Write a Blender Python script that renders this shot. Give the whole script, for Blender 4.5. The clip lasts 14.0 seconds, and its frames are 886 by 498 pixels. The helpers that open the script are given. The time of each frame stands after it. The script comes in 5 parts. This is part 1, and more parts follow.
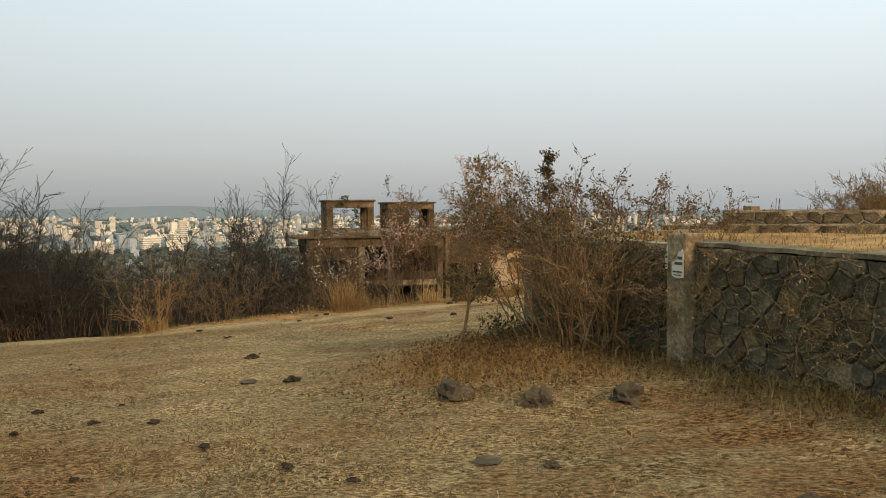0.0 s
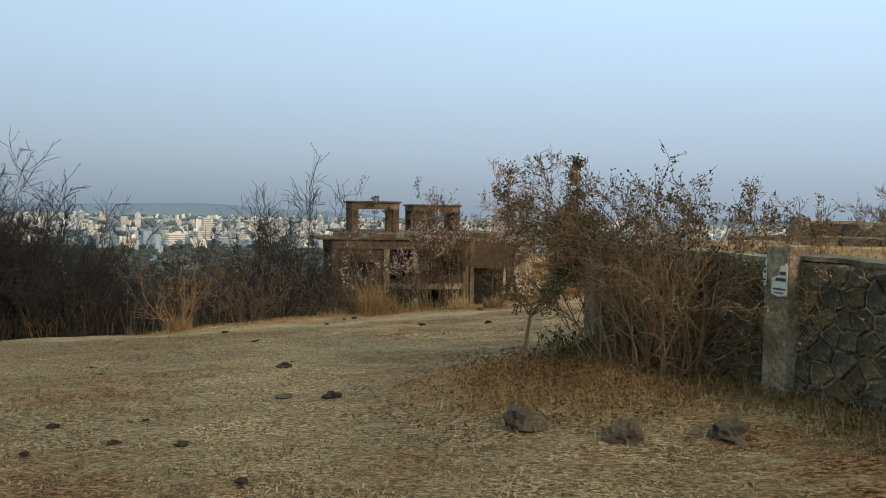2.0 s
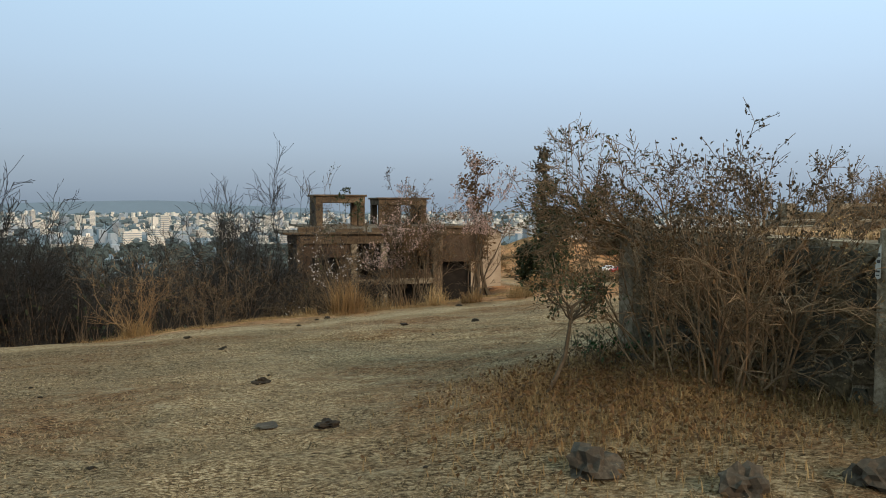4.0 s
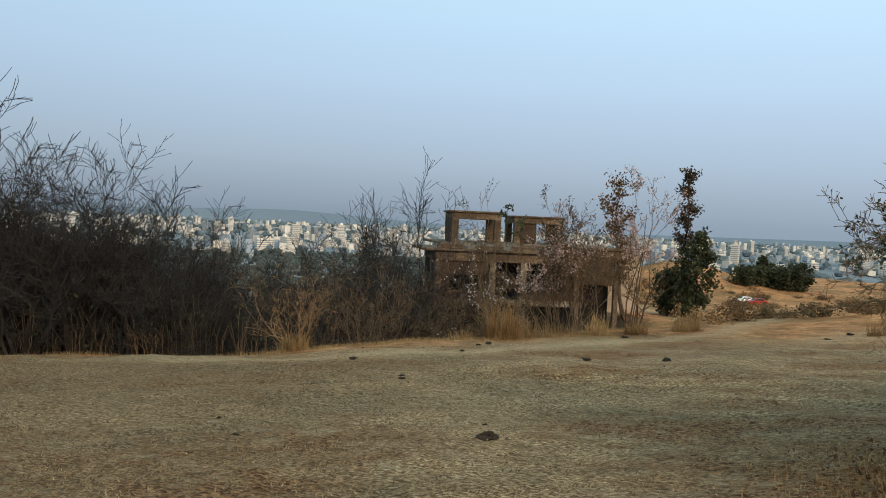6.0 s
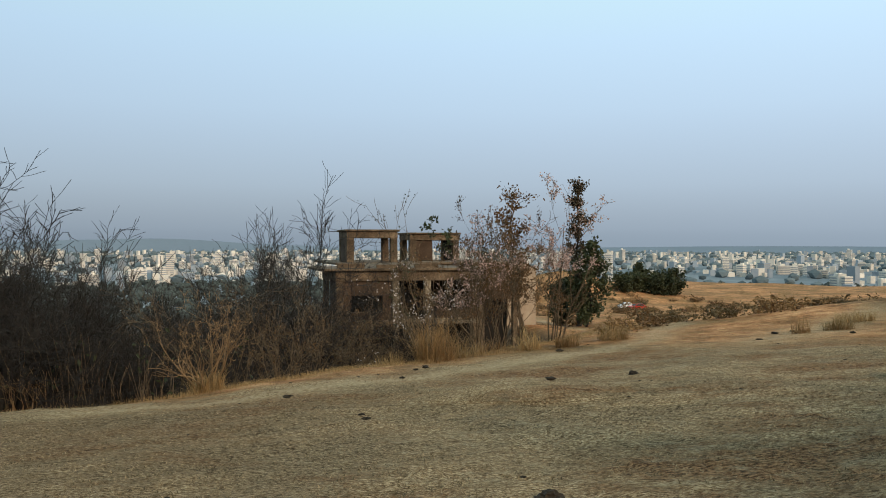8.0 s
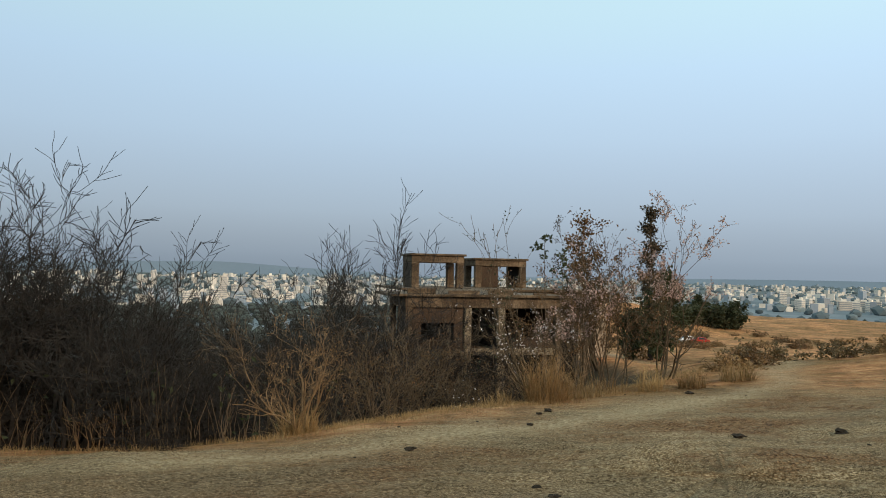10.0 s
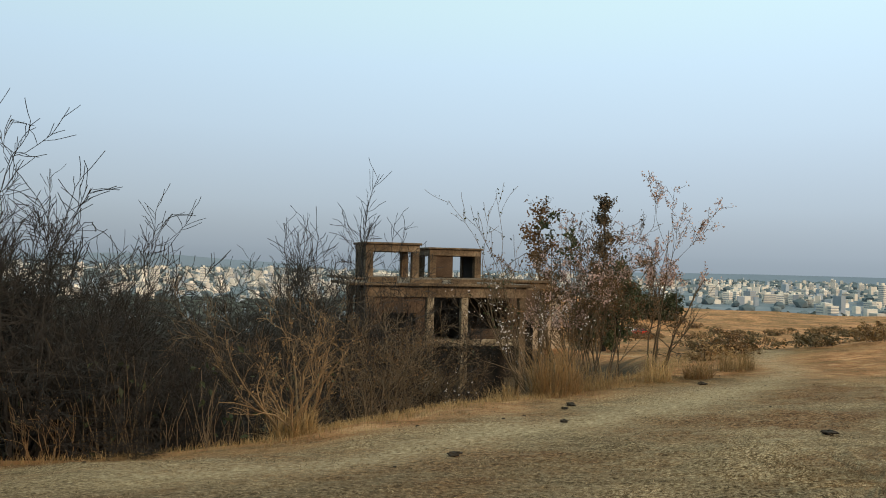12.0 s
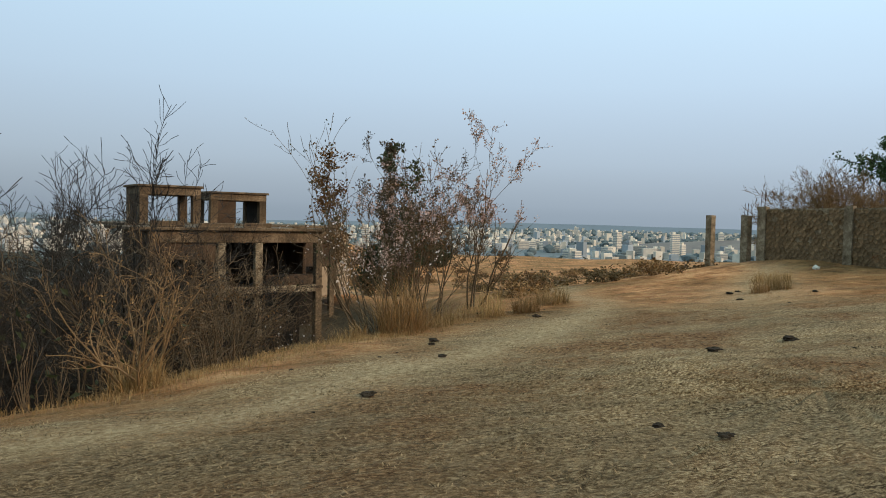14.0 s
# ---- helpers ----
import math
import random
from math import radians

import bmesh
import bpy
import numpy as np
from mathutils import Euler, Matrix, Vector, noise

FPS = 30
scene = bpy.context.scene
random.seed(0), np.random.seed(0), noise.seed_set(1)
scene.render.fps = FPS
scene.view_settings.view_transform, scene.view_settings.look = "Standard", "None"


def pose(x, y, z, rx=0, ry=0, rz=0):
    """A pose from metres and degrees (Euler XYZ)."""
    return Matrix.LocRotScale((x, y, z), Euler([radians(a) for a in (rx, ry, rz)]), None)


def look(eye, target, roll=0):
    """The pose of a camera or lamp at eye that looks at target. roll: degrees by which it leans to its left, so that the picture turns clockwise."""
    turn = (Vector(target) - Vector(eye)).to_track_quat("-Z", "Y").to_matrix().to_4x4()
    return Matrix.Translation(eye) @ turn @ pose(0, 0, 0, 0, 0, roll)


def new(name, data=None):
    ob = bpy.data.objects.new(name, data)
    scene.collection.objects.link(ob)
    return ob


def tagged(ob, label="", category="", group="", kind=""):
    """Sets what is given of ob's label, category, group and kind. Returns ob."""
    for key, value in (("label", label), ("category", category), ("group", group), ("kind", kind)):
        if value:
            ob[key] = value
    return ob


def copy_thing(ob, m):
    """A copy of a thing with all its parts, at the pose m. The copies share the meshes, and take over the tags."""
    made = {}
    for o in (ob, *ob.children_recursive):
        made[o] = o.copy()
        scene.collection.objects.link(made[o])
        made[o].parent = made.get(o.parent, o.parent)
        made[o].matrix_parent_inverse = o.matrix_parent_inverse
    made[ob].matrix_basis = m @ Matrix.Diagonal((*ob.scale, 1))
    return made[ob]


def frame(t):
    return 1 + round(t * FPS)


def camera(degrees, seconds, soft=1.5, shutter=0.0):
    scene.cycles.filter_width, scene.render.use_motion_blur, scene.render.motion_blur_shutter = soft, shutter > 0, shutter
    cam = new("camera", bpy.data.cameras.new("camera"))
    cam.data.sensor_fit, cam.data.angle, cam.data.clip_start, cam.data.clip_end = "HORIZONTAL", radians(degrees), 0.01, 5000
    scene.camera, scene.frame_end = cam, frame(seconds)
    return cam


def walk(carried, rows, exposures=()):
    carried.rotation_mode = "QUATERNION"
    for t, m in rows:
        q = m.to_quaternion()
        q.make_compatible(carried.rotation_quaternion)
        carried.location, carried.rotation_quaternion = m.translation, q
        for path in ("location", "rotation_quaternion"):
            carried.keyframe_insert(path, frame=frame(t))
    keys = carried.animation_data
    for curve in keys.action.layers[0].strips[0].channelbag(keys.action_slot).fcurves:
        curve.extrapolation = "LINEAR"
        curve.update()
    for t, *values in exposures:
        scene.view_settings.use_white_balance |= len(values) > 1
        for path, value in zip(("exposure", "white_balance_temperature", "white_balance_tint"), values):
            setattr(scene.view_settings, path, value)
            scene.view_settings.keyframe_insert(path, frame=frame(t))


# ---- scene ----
cam = camera(60.4, 14.0, soft=1.0)
PATH = [
    (0, (1.069, -2.198, 1.529), (0.968, -0.203, 1.425), -0.3),
    (0.5, (1.062, -2.166, 1.509), (1.059, -0.173, 1.34), 0.9),
    (1, (0.928, -2.0, 1.532), (1.065, -0.008, 1.419), 1.8),
    (1.5, (0.792, -1.811, 1.52), (0.802, 0.183, 1.362), 0.7),
    (2, (0.673, -1.45, 1.506), (0.517, 0.541, 1.411), 1.1),
    (2.2, (0.655, -1.3, 1.506), (0.607, 0.699, 1.458), 1.3),
    (4.3, (0.006, 0.073, 1.402), (-0.064, 2.068, 1.288), -0.1),
    (4.5, (-0.097, 0.237, 1.392), (-0.284, 2.227, 1.318), 0.6),
    (5, (-0.424, 0.51, 1.416), (-0.694, 2.491, 1.39), -0.5),
    (5.5, (-0.811, 0.817, 1.437), (-1.128, 2.79, 1.351), -1.3),
    (6, (-1.217, 1.175, 1.424), (-1.588, 3.139, 1.352), 2.6),
    (6.5, (-1.589, 1.448, 1.357), (-1.725, 3.441, 1.252), 1.1),
    (7, (-1.908, 1.766, 1.331), (-1.969, 3.765, 1.356), 0.7),
    (7.5, (-2.223, 2.243, 1.277), (-2.273, 4.242, 1.293), 1.7),
    (8, (-2.518, 2.64, 1.253), (-2.585, 4.639, 1.24), 0.1),
    (8.2, (-2.651, 2.832, 1.217), (-2.756, 4.829, 1.215), 1.8),
    (10.3, (-4.409, 5.348, 1.04), (-4.611, 7.336, 1.128), 1.3),
    (10.5, (-4.591, 5.554, 0.982), (-4.786, 7.537, 1.156), 1.9),
    (11, (-4.946, 5.964, 0.907), (-5.149, 7.951, 1.012), 2.8),
    (11.5, (-5.269, 6.318, 0.9), (-5.608, 8.286, 0.995), 1.0),
    (12, (-5.545, 6.657, 0.807), (-5.576, 8.657, 0.85), 1.4),
    (12.5, (-5.853, 6.937, 0.678), (-5.548, 8.913, 0.697), -0.1),
    (13, (-6.137, 7.26, 0.61), (-5.582, 9.18, 0.553), 1.4),
    (13.5, (-6.493, 7.461, 0.568), (-5.792, 9.332, 0.467), 2.1),
    (14, (-6.914, 7.767, 0.461), (-6.349, 9.684, 0.385), 1.3),
]
EXPOSURES = [(0.0, 0.30, 8200, 14), (0.5, 0.24, 7400, 12), (1.0, 0.18, 6800, 11), (2.0, 0.09, 6350, 10), (4.5, 0.07, 6250, 10), (7.0, 0.04, 6250, 10), (8.0, 0.04, 6400, 10), (10.5, -0.02, 6400, 10), (11.2, 0.02, 6500, 10), (12.0, 0.10, 6750, 10), (12.8, 0.06, 6600, 10), (14.0, 0.03, 6500, 10)]
walk(cam, [(t, look(eye, target, roll)) for t, eye, target, roll in PATH], EXPOSURES)

# ---- world and sun ----
SUN_EL, SUN_AZ = radians(26), radians(140)
world = bpy.data.worlds.new("hazy_sky")
scene.world = world
world.use_nodes = True
wn, wl = world.node_tree.nodes, world.node_tree.links
wn.clear()
sky = wn.new("ShaderNodeTexSky")
sky.sky_type, sky.sun_disc, sky.sun_elevation, sky.sun_rotation = "NISHITA", False, SUN_EL, SUN_AZ
sky.dust_density, sky.air_density = 3.0, 1.2
sky_dim = wn.new("ShaderNodeVectorMath")
sky_dim.operation = "SCALE"
sky_dim.inputs["Scale"].default_value = 0.10
wl.new(sky.outputs[0], sky_dim.inputs[0])
wco = wn.new("ShaderNodeTexCoord")
wsep = wn.new("ShaderNodeSeparateXYZ")
wl.new(wco.outputs["Generated"], wsep.inputs[0])
haze = wn.new("ShaderNodeValToRGB")
haze.color_ramp.interpolation = "B_SPLINE"
hz = haze.color_ramp.elements
hz[0].position, hz[0].color = 0.0, (0.305, 0.380, 0.462, 1)
hz[1].position, hz[1].color = 0.6, (0.70, 0.98, 1.2, 1)
for at_z, col in ((0.02, (0.330, 0.408, 0.496, 1)), (0.075, (0.425, 0.527, 0.648, 1)), (0.17, (0.54, 0.69, 0.86, 1)), (0.32, (0.66, 0.92, 1.12, 1))):
    e = hz.new(at_z)
    e.color = col
wl.new(wsep.outputs["Z"], haze.inputs[0])
wmix = wn.new("ShaderNodeMix")
wmix.data_type = "RGBA"
wmix.inputs[0].default_value = 0.84
wl.new(sky_dim.outputs[0], wmix.inputs[6])
side = wn.new("ShaderNodeMath")
side.operation = "MULTIPLY_ADD"
side.inputs[1].default_value, side.inputs[2].default_value = 0.20, 1.0
wl.new(wsep.outputs["X"], side.inputs[0])
haze_side = wn.new("ShaderNodeVectorMath")
haze_side.operation = "SCALE"
wl.new(haze.outputs[0], haze_side.inputs[0])
wl.new(side.outputs[0], haze_side.inputs["Scale"])
wl.new(haze_side.outputs[0], wmix.inputs[7])
wbg = wn.new("ShaderNodeBackground")
wout = wn.new("ShaderNodeOutputWorld")
wl.new(wmix.outputs[2], wbg.inputs[0])
wbg.inputs[1].default_value = 1.0
wl.new(wbg.outputs[0], wout.inputs[0])
sun_data = bpy.data.lights.new("sun", "SUN")
sun_data.energy, sun_data.angle, sun_data.color = 2.05, radians(14), (1.0, 0.71, 0.45)
sun = new("sun", sun_data)
sun.matrix_world = look((60 * math.sin(SUN_AZ), 60 * math.cos(SUN_AZ), 60 * math.tan(SUN_EL)), (0, 0, 0))


# ---- materials ----
def rough_mat(name, dark, mid, light, scale=1.0, fine=14.0, rough=0.9, bump=0.4, spread=0.25, bump_far=0.02, metal=0.0, vary=0.12, stretch=(1, 1, 1)):
    """A weathered surface: a coarse blotch and a fine grain mixed over three tones, relief from both."""
    m = bpy.data.materials.new(name)
    m.use_nodes = True
    n, l = m.node_tree.nodes, m.node_tree.links
    bsdf = n["Principled BSDF"]
    co = n.new("ShaderNodeTexCoord")
    mp = n.new("ShaderNodeMapping")
    mp.inputs["Scale"].default_value = stretch
    l.new(co.outputs["Object"], mp.inputs[0])
    info = n.new("ShaderNodeObjectInfo")
    isl = n.new("ShaderNodeNewGeometry")
    a = n.new("ShaderNodeTexNoise")
    a.inputs["Scale"].default_value, a.inputs["Detail"].default_value = scale, 5
    b = n.new("ShaderNodeTexNoise")
    b.inputs["Scale"].default_value, b.inputs["Detail"].default_value = scale * fine, 6
    b.inputs["Roughness"].default_value = 0.7
    for q in (a, b):
        l.new(mp.outputs[0], q.inputs["Vector"])
    mix = n.new("ShaderNodeMix")
    mix.inputs[0].default_value = 0.5
    l.new(a.outputs[0], mix.inputs[2])
    l.new(b.outputs[0], mix.inputs[3])
    ramp = n.new("ShaderNodeValToRGB")
    el = ramp.color_ramp.elements
    el[0].position, el[0].color = 0.5 - spread, (*dark, 1)
    el[1].position, el[1].color = 0.5 + spread, (*light, 1)
    el.new(0.5).color = (*mid, 1)
    l.new(mix.outputs[0], ramp.inputs[0])
    rnd = n.new("ShaderNodeMath")
    rnd.operation = "ADD"
    l.new(info.outputs["Random"], rnd.inputs[0])
    l.new(isl.outputs["Random Per Island"], rnd.inputs[1])
    val = n.new("ShaderNodeMapRange")
    val.inputs[2].default_value = 2.0
    val.inputs[3].default_value, val.inputs[4].default_value = 1 - 2 * vary, 1 + 2 * vary
    l.new(rnd.outputs[0], val.inputs[0])
    hsv = n.new("ShaderNodeHueSaturation")
    l.new(ramp.outputs[0], hsv.inputs["Color"])
    l.new(val.outputs[0], hsv.inputs["Value"])
    l.new(hsv.outputs[0], bsdf.inputs["Base Color"])
    bsdf.inputs["Roughness"].default_value, bsdf.inputs["Metallic"].default_value = rough, metal
    bsdf.inputs["Specular IOR Level"].default_value = 0.25
    if bump:
        bp = n.new("ShaderNodeBump")
        bp.inputs["Strength"].default_value, bp.inputs["Distance"].default_value = bump, bump_far
        l.new(mix.outputs[0], bp.inputs["Height"])
        l.new(bp.outputs[0], bsdf.inputs["Normal"])
    return m


def leaf_mat(name, dark, mid, light, rough=0.6, glow=0.25):
    """Thin leaves or blades: colour by piece, some light let through."""
    m = rough_mat(name, dark, mid, light, scale=3.0, fine=8.0, rough=rough, bump=0.0, vary=0.22)
    bsdf = m.node_tree.nodes["Principled BSDF"]
    bsdf.inputs["Subsurface Weight"].default_value = 0.0
    n, l = m.node_tree.nodes, m.node_tree.links
    tr = n.new("ShaderNodeBsdfTranslucent")
    hue = next(q for q in n if q.bl_idname == "ShaderNodeHueSaturation")
    l.new(hue.outputs[0], tr.inputs[0])
    sh = n.new("ShaderNodeMixShader")
    sh.inputs[0].default_value = glow
    l.new(bsdf.outputs[0], sh.inputs[1])
    l.new(tr.outputs[0], sh.inputs[2])
    l.new(sh.outputs[0], n["Material Output"].inputs[0])
    return m


def ground_mat():
    """Trampled dry grass over pale soil: straw, bare paler patches, grey-green and dark tufts, red-brown soil away from the path."""
    m = bpy.data.materials.new("dry_grass_ground")
    m.use_nodes = True
    n, l = m.node_tree.nodes, m.node_tree.links
    bsdf = n["Principled BSDF"]
    bsdf.inputs["Roughness"].default_value = 0.95
    bsdf.inputs["Specular IOR Level"].default_value = 0.1
    co = n.new("ShaderNodeTexCoord")

    def nz(scale, detail=5, rough=0.6, stretch=(1, 1, 1), turn=0.0):
        mp = n.new("ShaderNodeMapping")
        mp.inputs["Scale"].default_value, mp.inputs["Rotation"].default_value = stretch, (0, 0, turn)
        l.new(co.outputs["Object"], mp.inputs[0])
        t = n.new("ShaderNodeTexNoise")
        t.inputs["Scale"].default_value, t.inputs["Detail"].default_value, t.inputs["Roughness"].default_value = scale, detail, rough
        l.new(mp.outputs[0], t.inputs["Vector"])
        return t.outputs[0]

    def ramp(src, *stops):
        r = n.new("ShaderNodeValToRGB")
        e = r.color_ramp.elements
        e[0].position, e[0].color = stops[0]
        e[1].position, e[1].color = stops[-1]
        for p, c in stops[1:-1]:
            e.new(p).color = c
        l.new(src, r.inputs[0])
        return r.outputs[0]

    def over(fac, a, b):
        x = n.new("ShaderNodeMix")
        x.data_type = "RGBA"
        l.new(fac, x.inputs[0])
        l.new(a, x.inputs[6])
        l.new(b, x.inputs[7])
        return x.outputs[2]

    g0, g1 = (0, 0, 0, 1), (1, 1, 1, 1)
    straw = ramp(nz(24, 9, 0.8, (1, 1.7, 1), 0.4), (0.42, (0.060, 0.035, 0.015, 1)), (0.48, (0.255, 0.158, 0.076, 1)), (0.53, (0.48, 0.325, 0.172, 1)), (0.59, (0.84, 0.65, 0.41, 1)))
    grey = ramp(nz(21, 9, 0.8, (1, 1.7, 1), 0.4), (0.43, (0.040, 0.026, 0.012, 1)), (0.5, (0.225, 0.150, 0.077, 1)), (0.59, (0.60, 0.45, 0.27, 1)))
    rust = ramp(nz(19, 9, 0.8, (1, 1.7, 1), 0.4), (0.43, (0.038, 0.017, 0.007, 1)), (0.5, (0.205, 0.104, 0.046, 1)), (0.59, (0.52, 0.30, 0.145, 1)))
    c = over(ramp(nz(0.42, 6, 0.7, (1.0, 1.6, 1), 0.5), (0.42, g0), (0.54, g1)), straw, grey)
    c = over(ramp(nz(0.30, 6, 0.7, (1.0, 1.5, 1), 0.5), (0.47, g0), (0.58, g1)), c, rust)
    pale = ramp(nz(31, 8, 0.8, (1, 1.6, 1), 0.9), (0.38, (0.16, 0.115, 0.065, 1)), (0.5, (0.42, 0.32, 0.19, 1)), (0.62, (0.78, 0.64, 0.43, 1)))
    c = over(ramp(nz(2.3, 7, 0.75, (1, 1.9, 1), 0.2), (0.54, g0), (0.66, (0.7, 0.7, 0.7, 1))), c, pale)
    dark = ramp(nz(40, 4, 0.6), (0.3, (0.030, 0.020, 0.010, 1)), (0.7, (0.125, 0.082, 0.040, 1)))
    c = over(ramp(nz(4.2, 7, 0.8, (1, 1.8, 1), 0.4), (0.53, g0), (0.63, (0.46, 0.46, 0.46, 1))), c, dark)
    c = over(ramp(nz(13, 6, 0.75, (1, 1.6, 1), 0.1), (0.55, g0), (0.64, (0.46, 0.46, 0.46, 1))), c, dark)
    zone = n.new("ShaderNodeAttribute")
    zone.attribute_name = "zone"
    sepz = n.new("ShaderNodeSeparateColor")
    l.new(zone.outputs["Color"], sepz.inputs[0])
    earth = ramp(nz(1.1, 9, 0.8), (0.38, (0.150, 0.060, 0.022, 1)), (0.5, (0.55, 0.240, 0.098, 1)), (0.62, (0.80, 0.45, 0.215, 1)))
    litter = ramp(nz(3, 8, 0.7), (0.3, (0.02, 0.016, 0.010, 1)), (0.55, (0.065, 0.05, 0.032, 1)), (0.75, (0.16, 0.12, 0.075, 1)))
    # the far plain's blue-grey is distance haze put into the ground colour
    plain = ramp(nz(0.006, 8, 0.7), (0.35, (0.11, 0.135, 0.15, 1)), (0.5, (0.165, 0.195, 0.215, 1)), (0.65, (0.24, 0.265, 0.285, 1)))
    path = ramp(nz(14, 8, 0.7), (0.36, (0.22, 0.145, 0.073, 1)), (0.5, (0.47, 0.345, 0.200, 1)), (0.62, (0.72, 0.555, 0.35, 1)))
    sparse = ramp(nz(0.9, 9, 0.8), (0.38, (0.070, 0.036, 0.014, 1)), (0.5, (0.22, 0.112, 0.042, 1)), (0.64, (0.40, 0.225, 0.095, 1)))
    earth = over(ramp(nz(0.075, 8, 0.75), (0.42, g0), (0.56, g1)), earth, sparse)
    worn = n.new("ShaderNodeAttribute")
    worn.attribute_name = "brown"
    scruff = ramp(nz(17, 9, 0.8, (1, 1.6, 1), 0.7), (0.42, (0.020, 0.012, 0.006, 1)), (0.49, (0.115, 0.068, 0.033, 1)), (0.55, (0.26, 0.165, 0.085, 1)), (0.61, (0.58, 0.42, 0.25, 1)))
    c = over(worn.outputs["Fac"], c, scruff)
    c = over(sepz.outputs[0], c, earth)
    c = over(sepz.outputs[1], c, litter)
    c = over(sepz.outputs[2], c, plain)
    c = over(zone.outputs["Alpha"], c, path)
    l.new(c, bsdf.inputs["Base Color"])
    h = n.new("ShaderNodeMath")
    h.operation = "MULTIPLY_ADD"
    h.inputs[1].default_value = 0.35
    l.new(nz(60, 6, 0.75), h.inputs[0])
    l.new(nz(9, 5, 0.7), h.inputs[2])
    bp = n.new("ShaderNodeBump")
    bp.inputs["Strength"].default_value, bp.inputs["Distance"].default_value = 0.95, 0.09
    l.new(h.outputs[0], bp.inputs["Height"])
    l.new(bp.outputs[0], bsdf.inputs["Normal"])
    return m


M_GROUND = ground_mat()
M_STONE = rough_mat("basalt_stone", (0.015, 0.013, 0.009), (0.062, 0.052, 0.036), (0.225, 0.175, 0.115), 5, 8, 0.88, 0.8, vary=0.3)
M_MOSSY = rough_mat("brown_basalt", (0.018, 0.014, 0.007), (0.088, 0.063, 0.034), (0.27, 0.19, 0.105), 5, 8, 0.9, 0.8, vary=0.3)
M_BROWNSTONE = rough_mat("brown_rubble", (0.034, 0.021, 0.010), (0.150, 0.095, 0.050), (0.42, 0.285, 0.160), 5, 8, 0.9, 0.8, vary=0.3)
M_MORTAR = rough_mat("old_mortar", (0.030, 0.021, 0.012), (0.20, 0.150, 0.095), (0.52, 0.43, 0.30), 5, 8, 0.95, 0.9, spread=0.18)
M_CONC = rough_mat("weathered_concrete", (0.045, 0.032, 0.020), (0.19, 0.145, 0.094), (0.44, 0.37, 0.27), 3.2, 9, 0.9, 0.6, spread=0.16)
M_CAP = rough_mat("cement_cap", (0.040, 0.031, 0.020), (0.150, 0.120, 0.080), (0.36, 0.30, 0.21), 4, 9, 0.92, 0.9, spread=0.18)
M_PAPER = rough_mat("torn_paper", (0.45, 0.43, 0.38), (0.62, 0.60, 0.54), (0.75, 0.73, 0.68), 6, 6, 0.8, 0.1)
M_INK = rough_mat("dark_print", (0.03, 0.03, 0.03), (0.06, 0.06, 0.06), (0.10, 0.10, 0.10), 9, 5, 0.8, 0)
M_TWIG = rough_mat("dark_bark", (0.007, 0.0062, 0.0055), (0.022, 0.019, 0.0165), (0.060, 0.051, 0.042), 4, 9, 0.9, 0.3, vary=0.25)
M_DRYTWIG = rough_mat("dry_bark", (0.035, 0.023, 0.013), (0.092, 0.064, 0.038), (0.20, 0.15, 0.096), 4, 9, 0.9, 0.3, vary=0.2)
M_CANE = rough_mat("pale_cane_bark", (0.055, 0.033, 0.017), (0.165, 0.105, 0.056), (0.33, 0.235, 0.140), 4, 9, 0.9, 0.3, vary=0.25)
M_TAN = rough_mat("tan_stalk", (0.080, 0.047, 0.022), (0.185, 0.114, 0.056), (0.34, 0.235, 0.13), 4, 9, 0.85, 0.2, vary=0.2)
M_LEAF = leaf_mat("olive_leaf", (0.018, 0.022, 0.010), (0.045, 0.052, 0.022), (0.10, 0.10, 0.045))
M_BROWNLEAF = leaf_mat("dry_leaf", (0.05, 0.025, 0.010), (0.13, 0.07, 0.028), (0.26, 0.15, 0.07))
M_GREEN = leaf_mat("green_leaf", (0.012, 0.028, 0.010), (0.03, 0.065, 0.02), (0.07, 0.12, 0.04))
M_PINK = leaf_mat("pale_pink_blossom", (0.36, 0.21, 0.16), (0.56, 0.38, 0.32), (0.74, 0.58, 0.52))
M_WHITE = leaf_mat("pale_blossom", (0.42, 0.36, 0.34), (0.58, 0.52, 0.50), (0.72, 0.68, 0.66))
M_STRAW = leaf_mat("straw", (0.14, 0.082, 0.030), (0.30, 0.19, 0.080), (0.50, 0.36, 0.18), 0.7)
M_SHORT = leaf_mat("short_straw", (0.14, 0.085, 0.038), (0.35, 0.232, 0.120), (0.62, 0.46, 0.27), 0.7)
M_DARKTUFT = leaf_mat("dull_tuft", (0.045, 0.031, 0.014), (0.125, 0.086, 0.040), (0.27, 0.19, 0.095), 0.7)
M_TWIGLEAF = leaf_mat("withered_leaf", (0.030, 0.024, 0.013), (0.085, 0.062, 0.036), (0.22, 0.155, 0.105))
M_RUST = leaf_mat("rust_straw", (0.11, 0.058, 0.022), (0.25, 0.145, 0.060), (0.44, 0.285, 0.130), 0.7)
M_DUNG = rough_mat("dried_dung", (0.010, 0.007, 0.004), (0.026, 0.018, 0.011), (0.07, 0.048, 0.03), 9, 6, 0.95, 0.8)
M_ROCK = rough_mat("grey_rock", (0.022, 0.016, 0.010), (0.065, 0.050, 0.035), (0.17, 0.135, 0.095), 5, 8, 0.9, 0.6)
M_RUIN = rough_mat("ruin_concrete", (0.026, 0.017, 0.010), (0.108, 0.074, 0.045), (0.27, 0.195, 0.125), 0.9, 9, 0.92, 0.5, spread=0.17, bump_far=0.05)
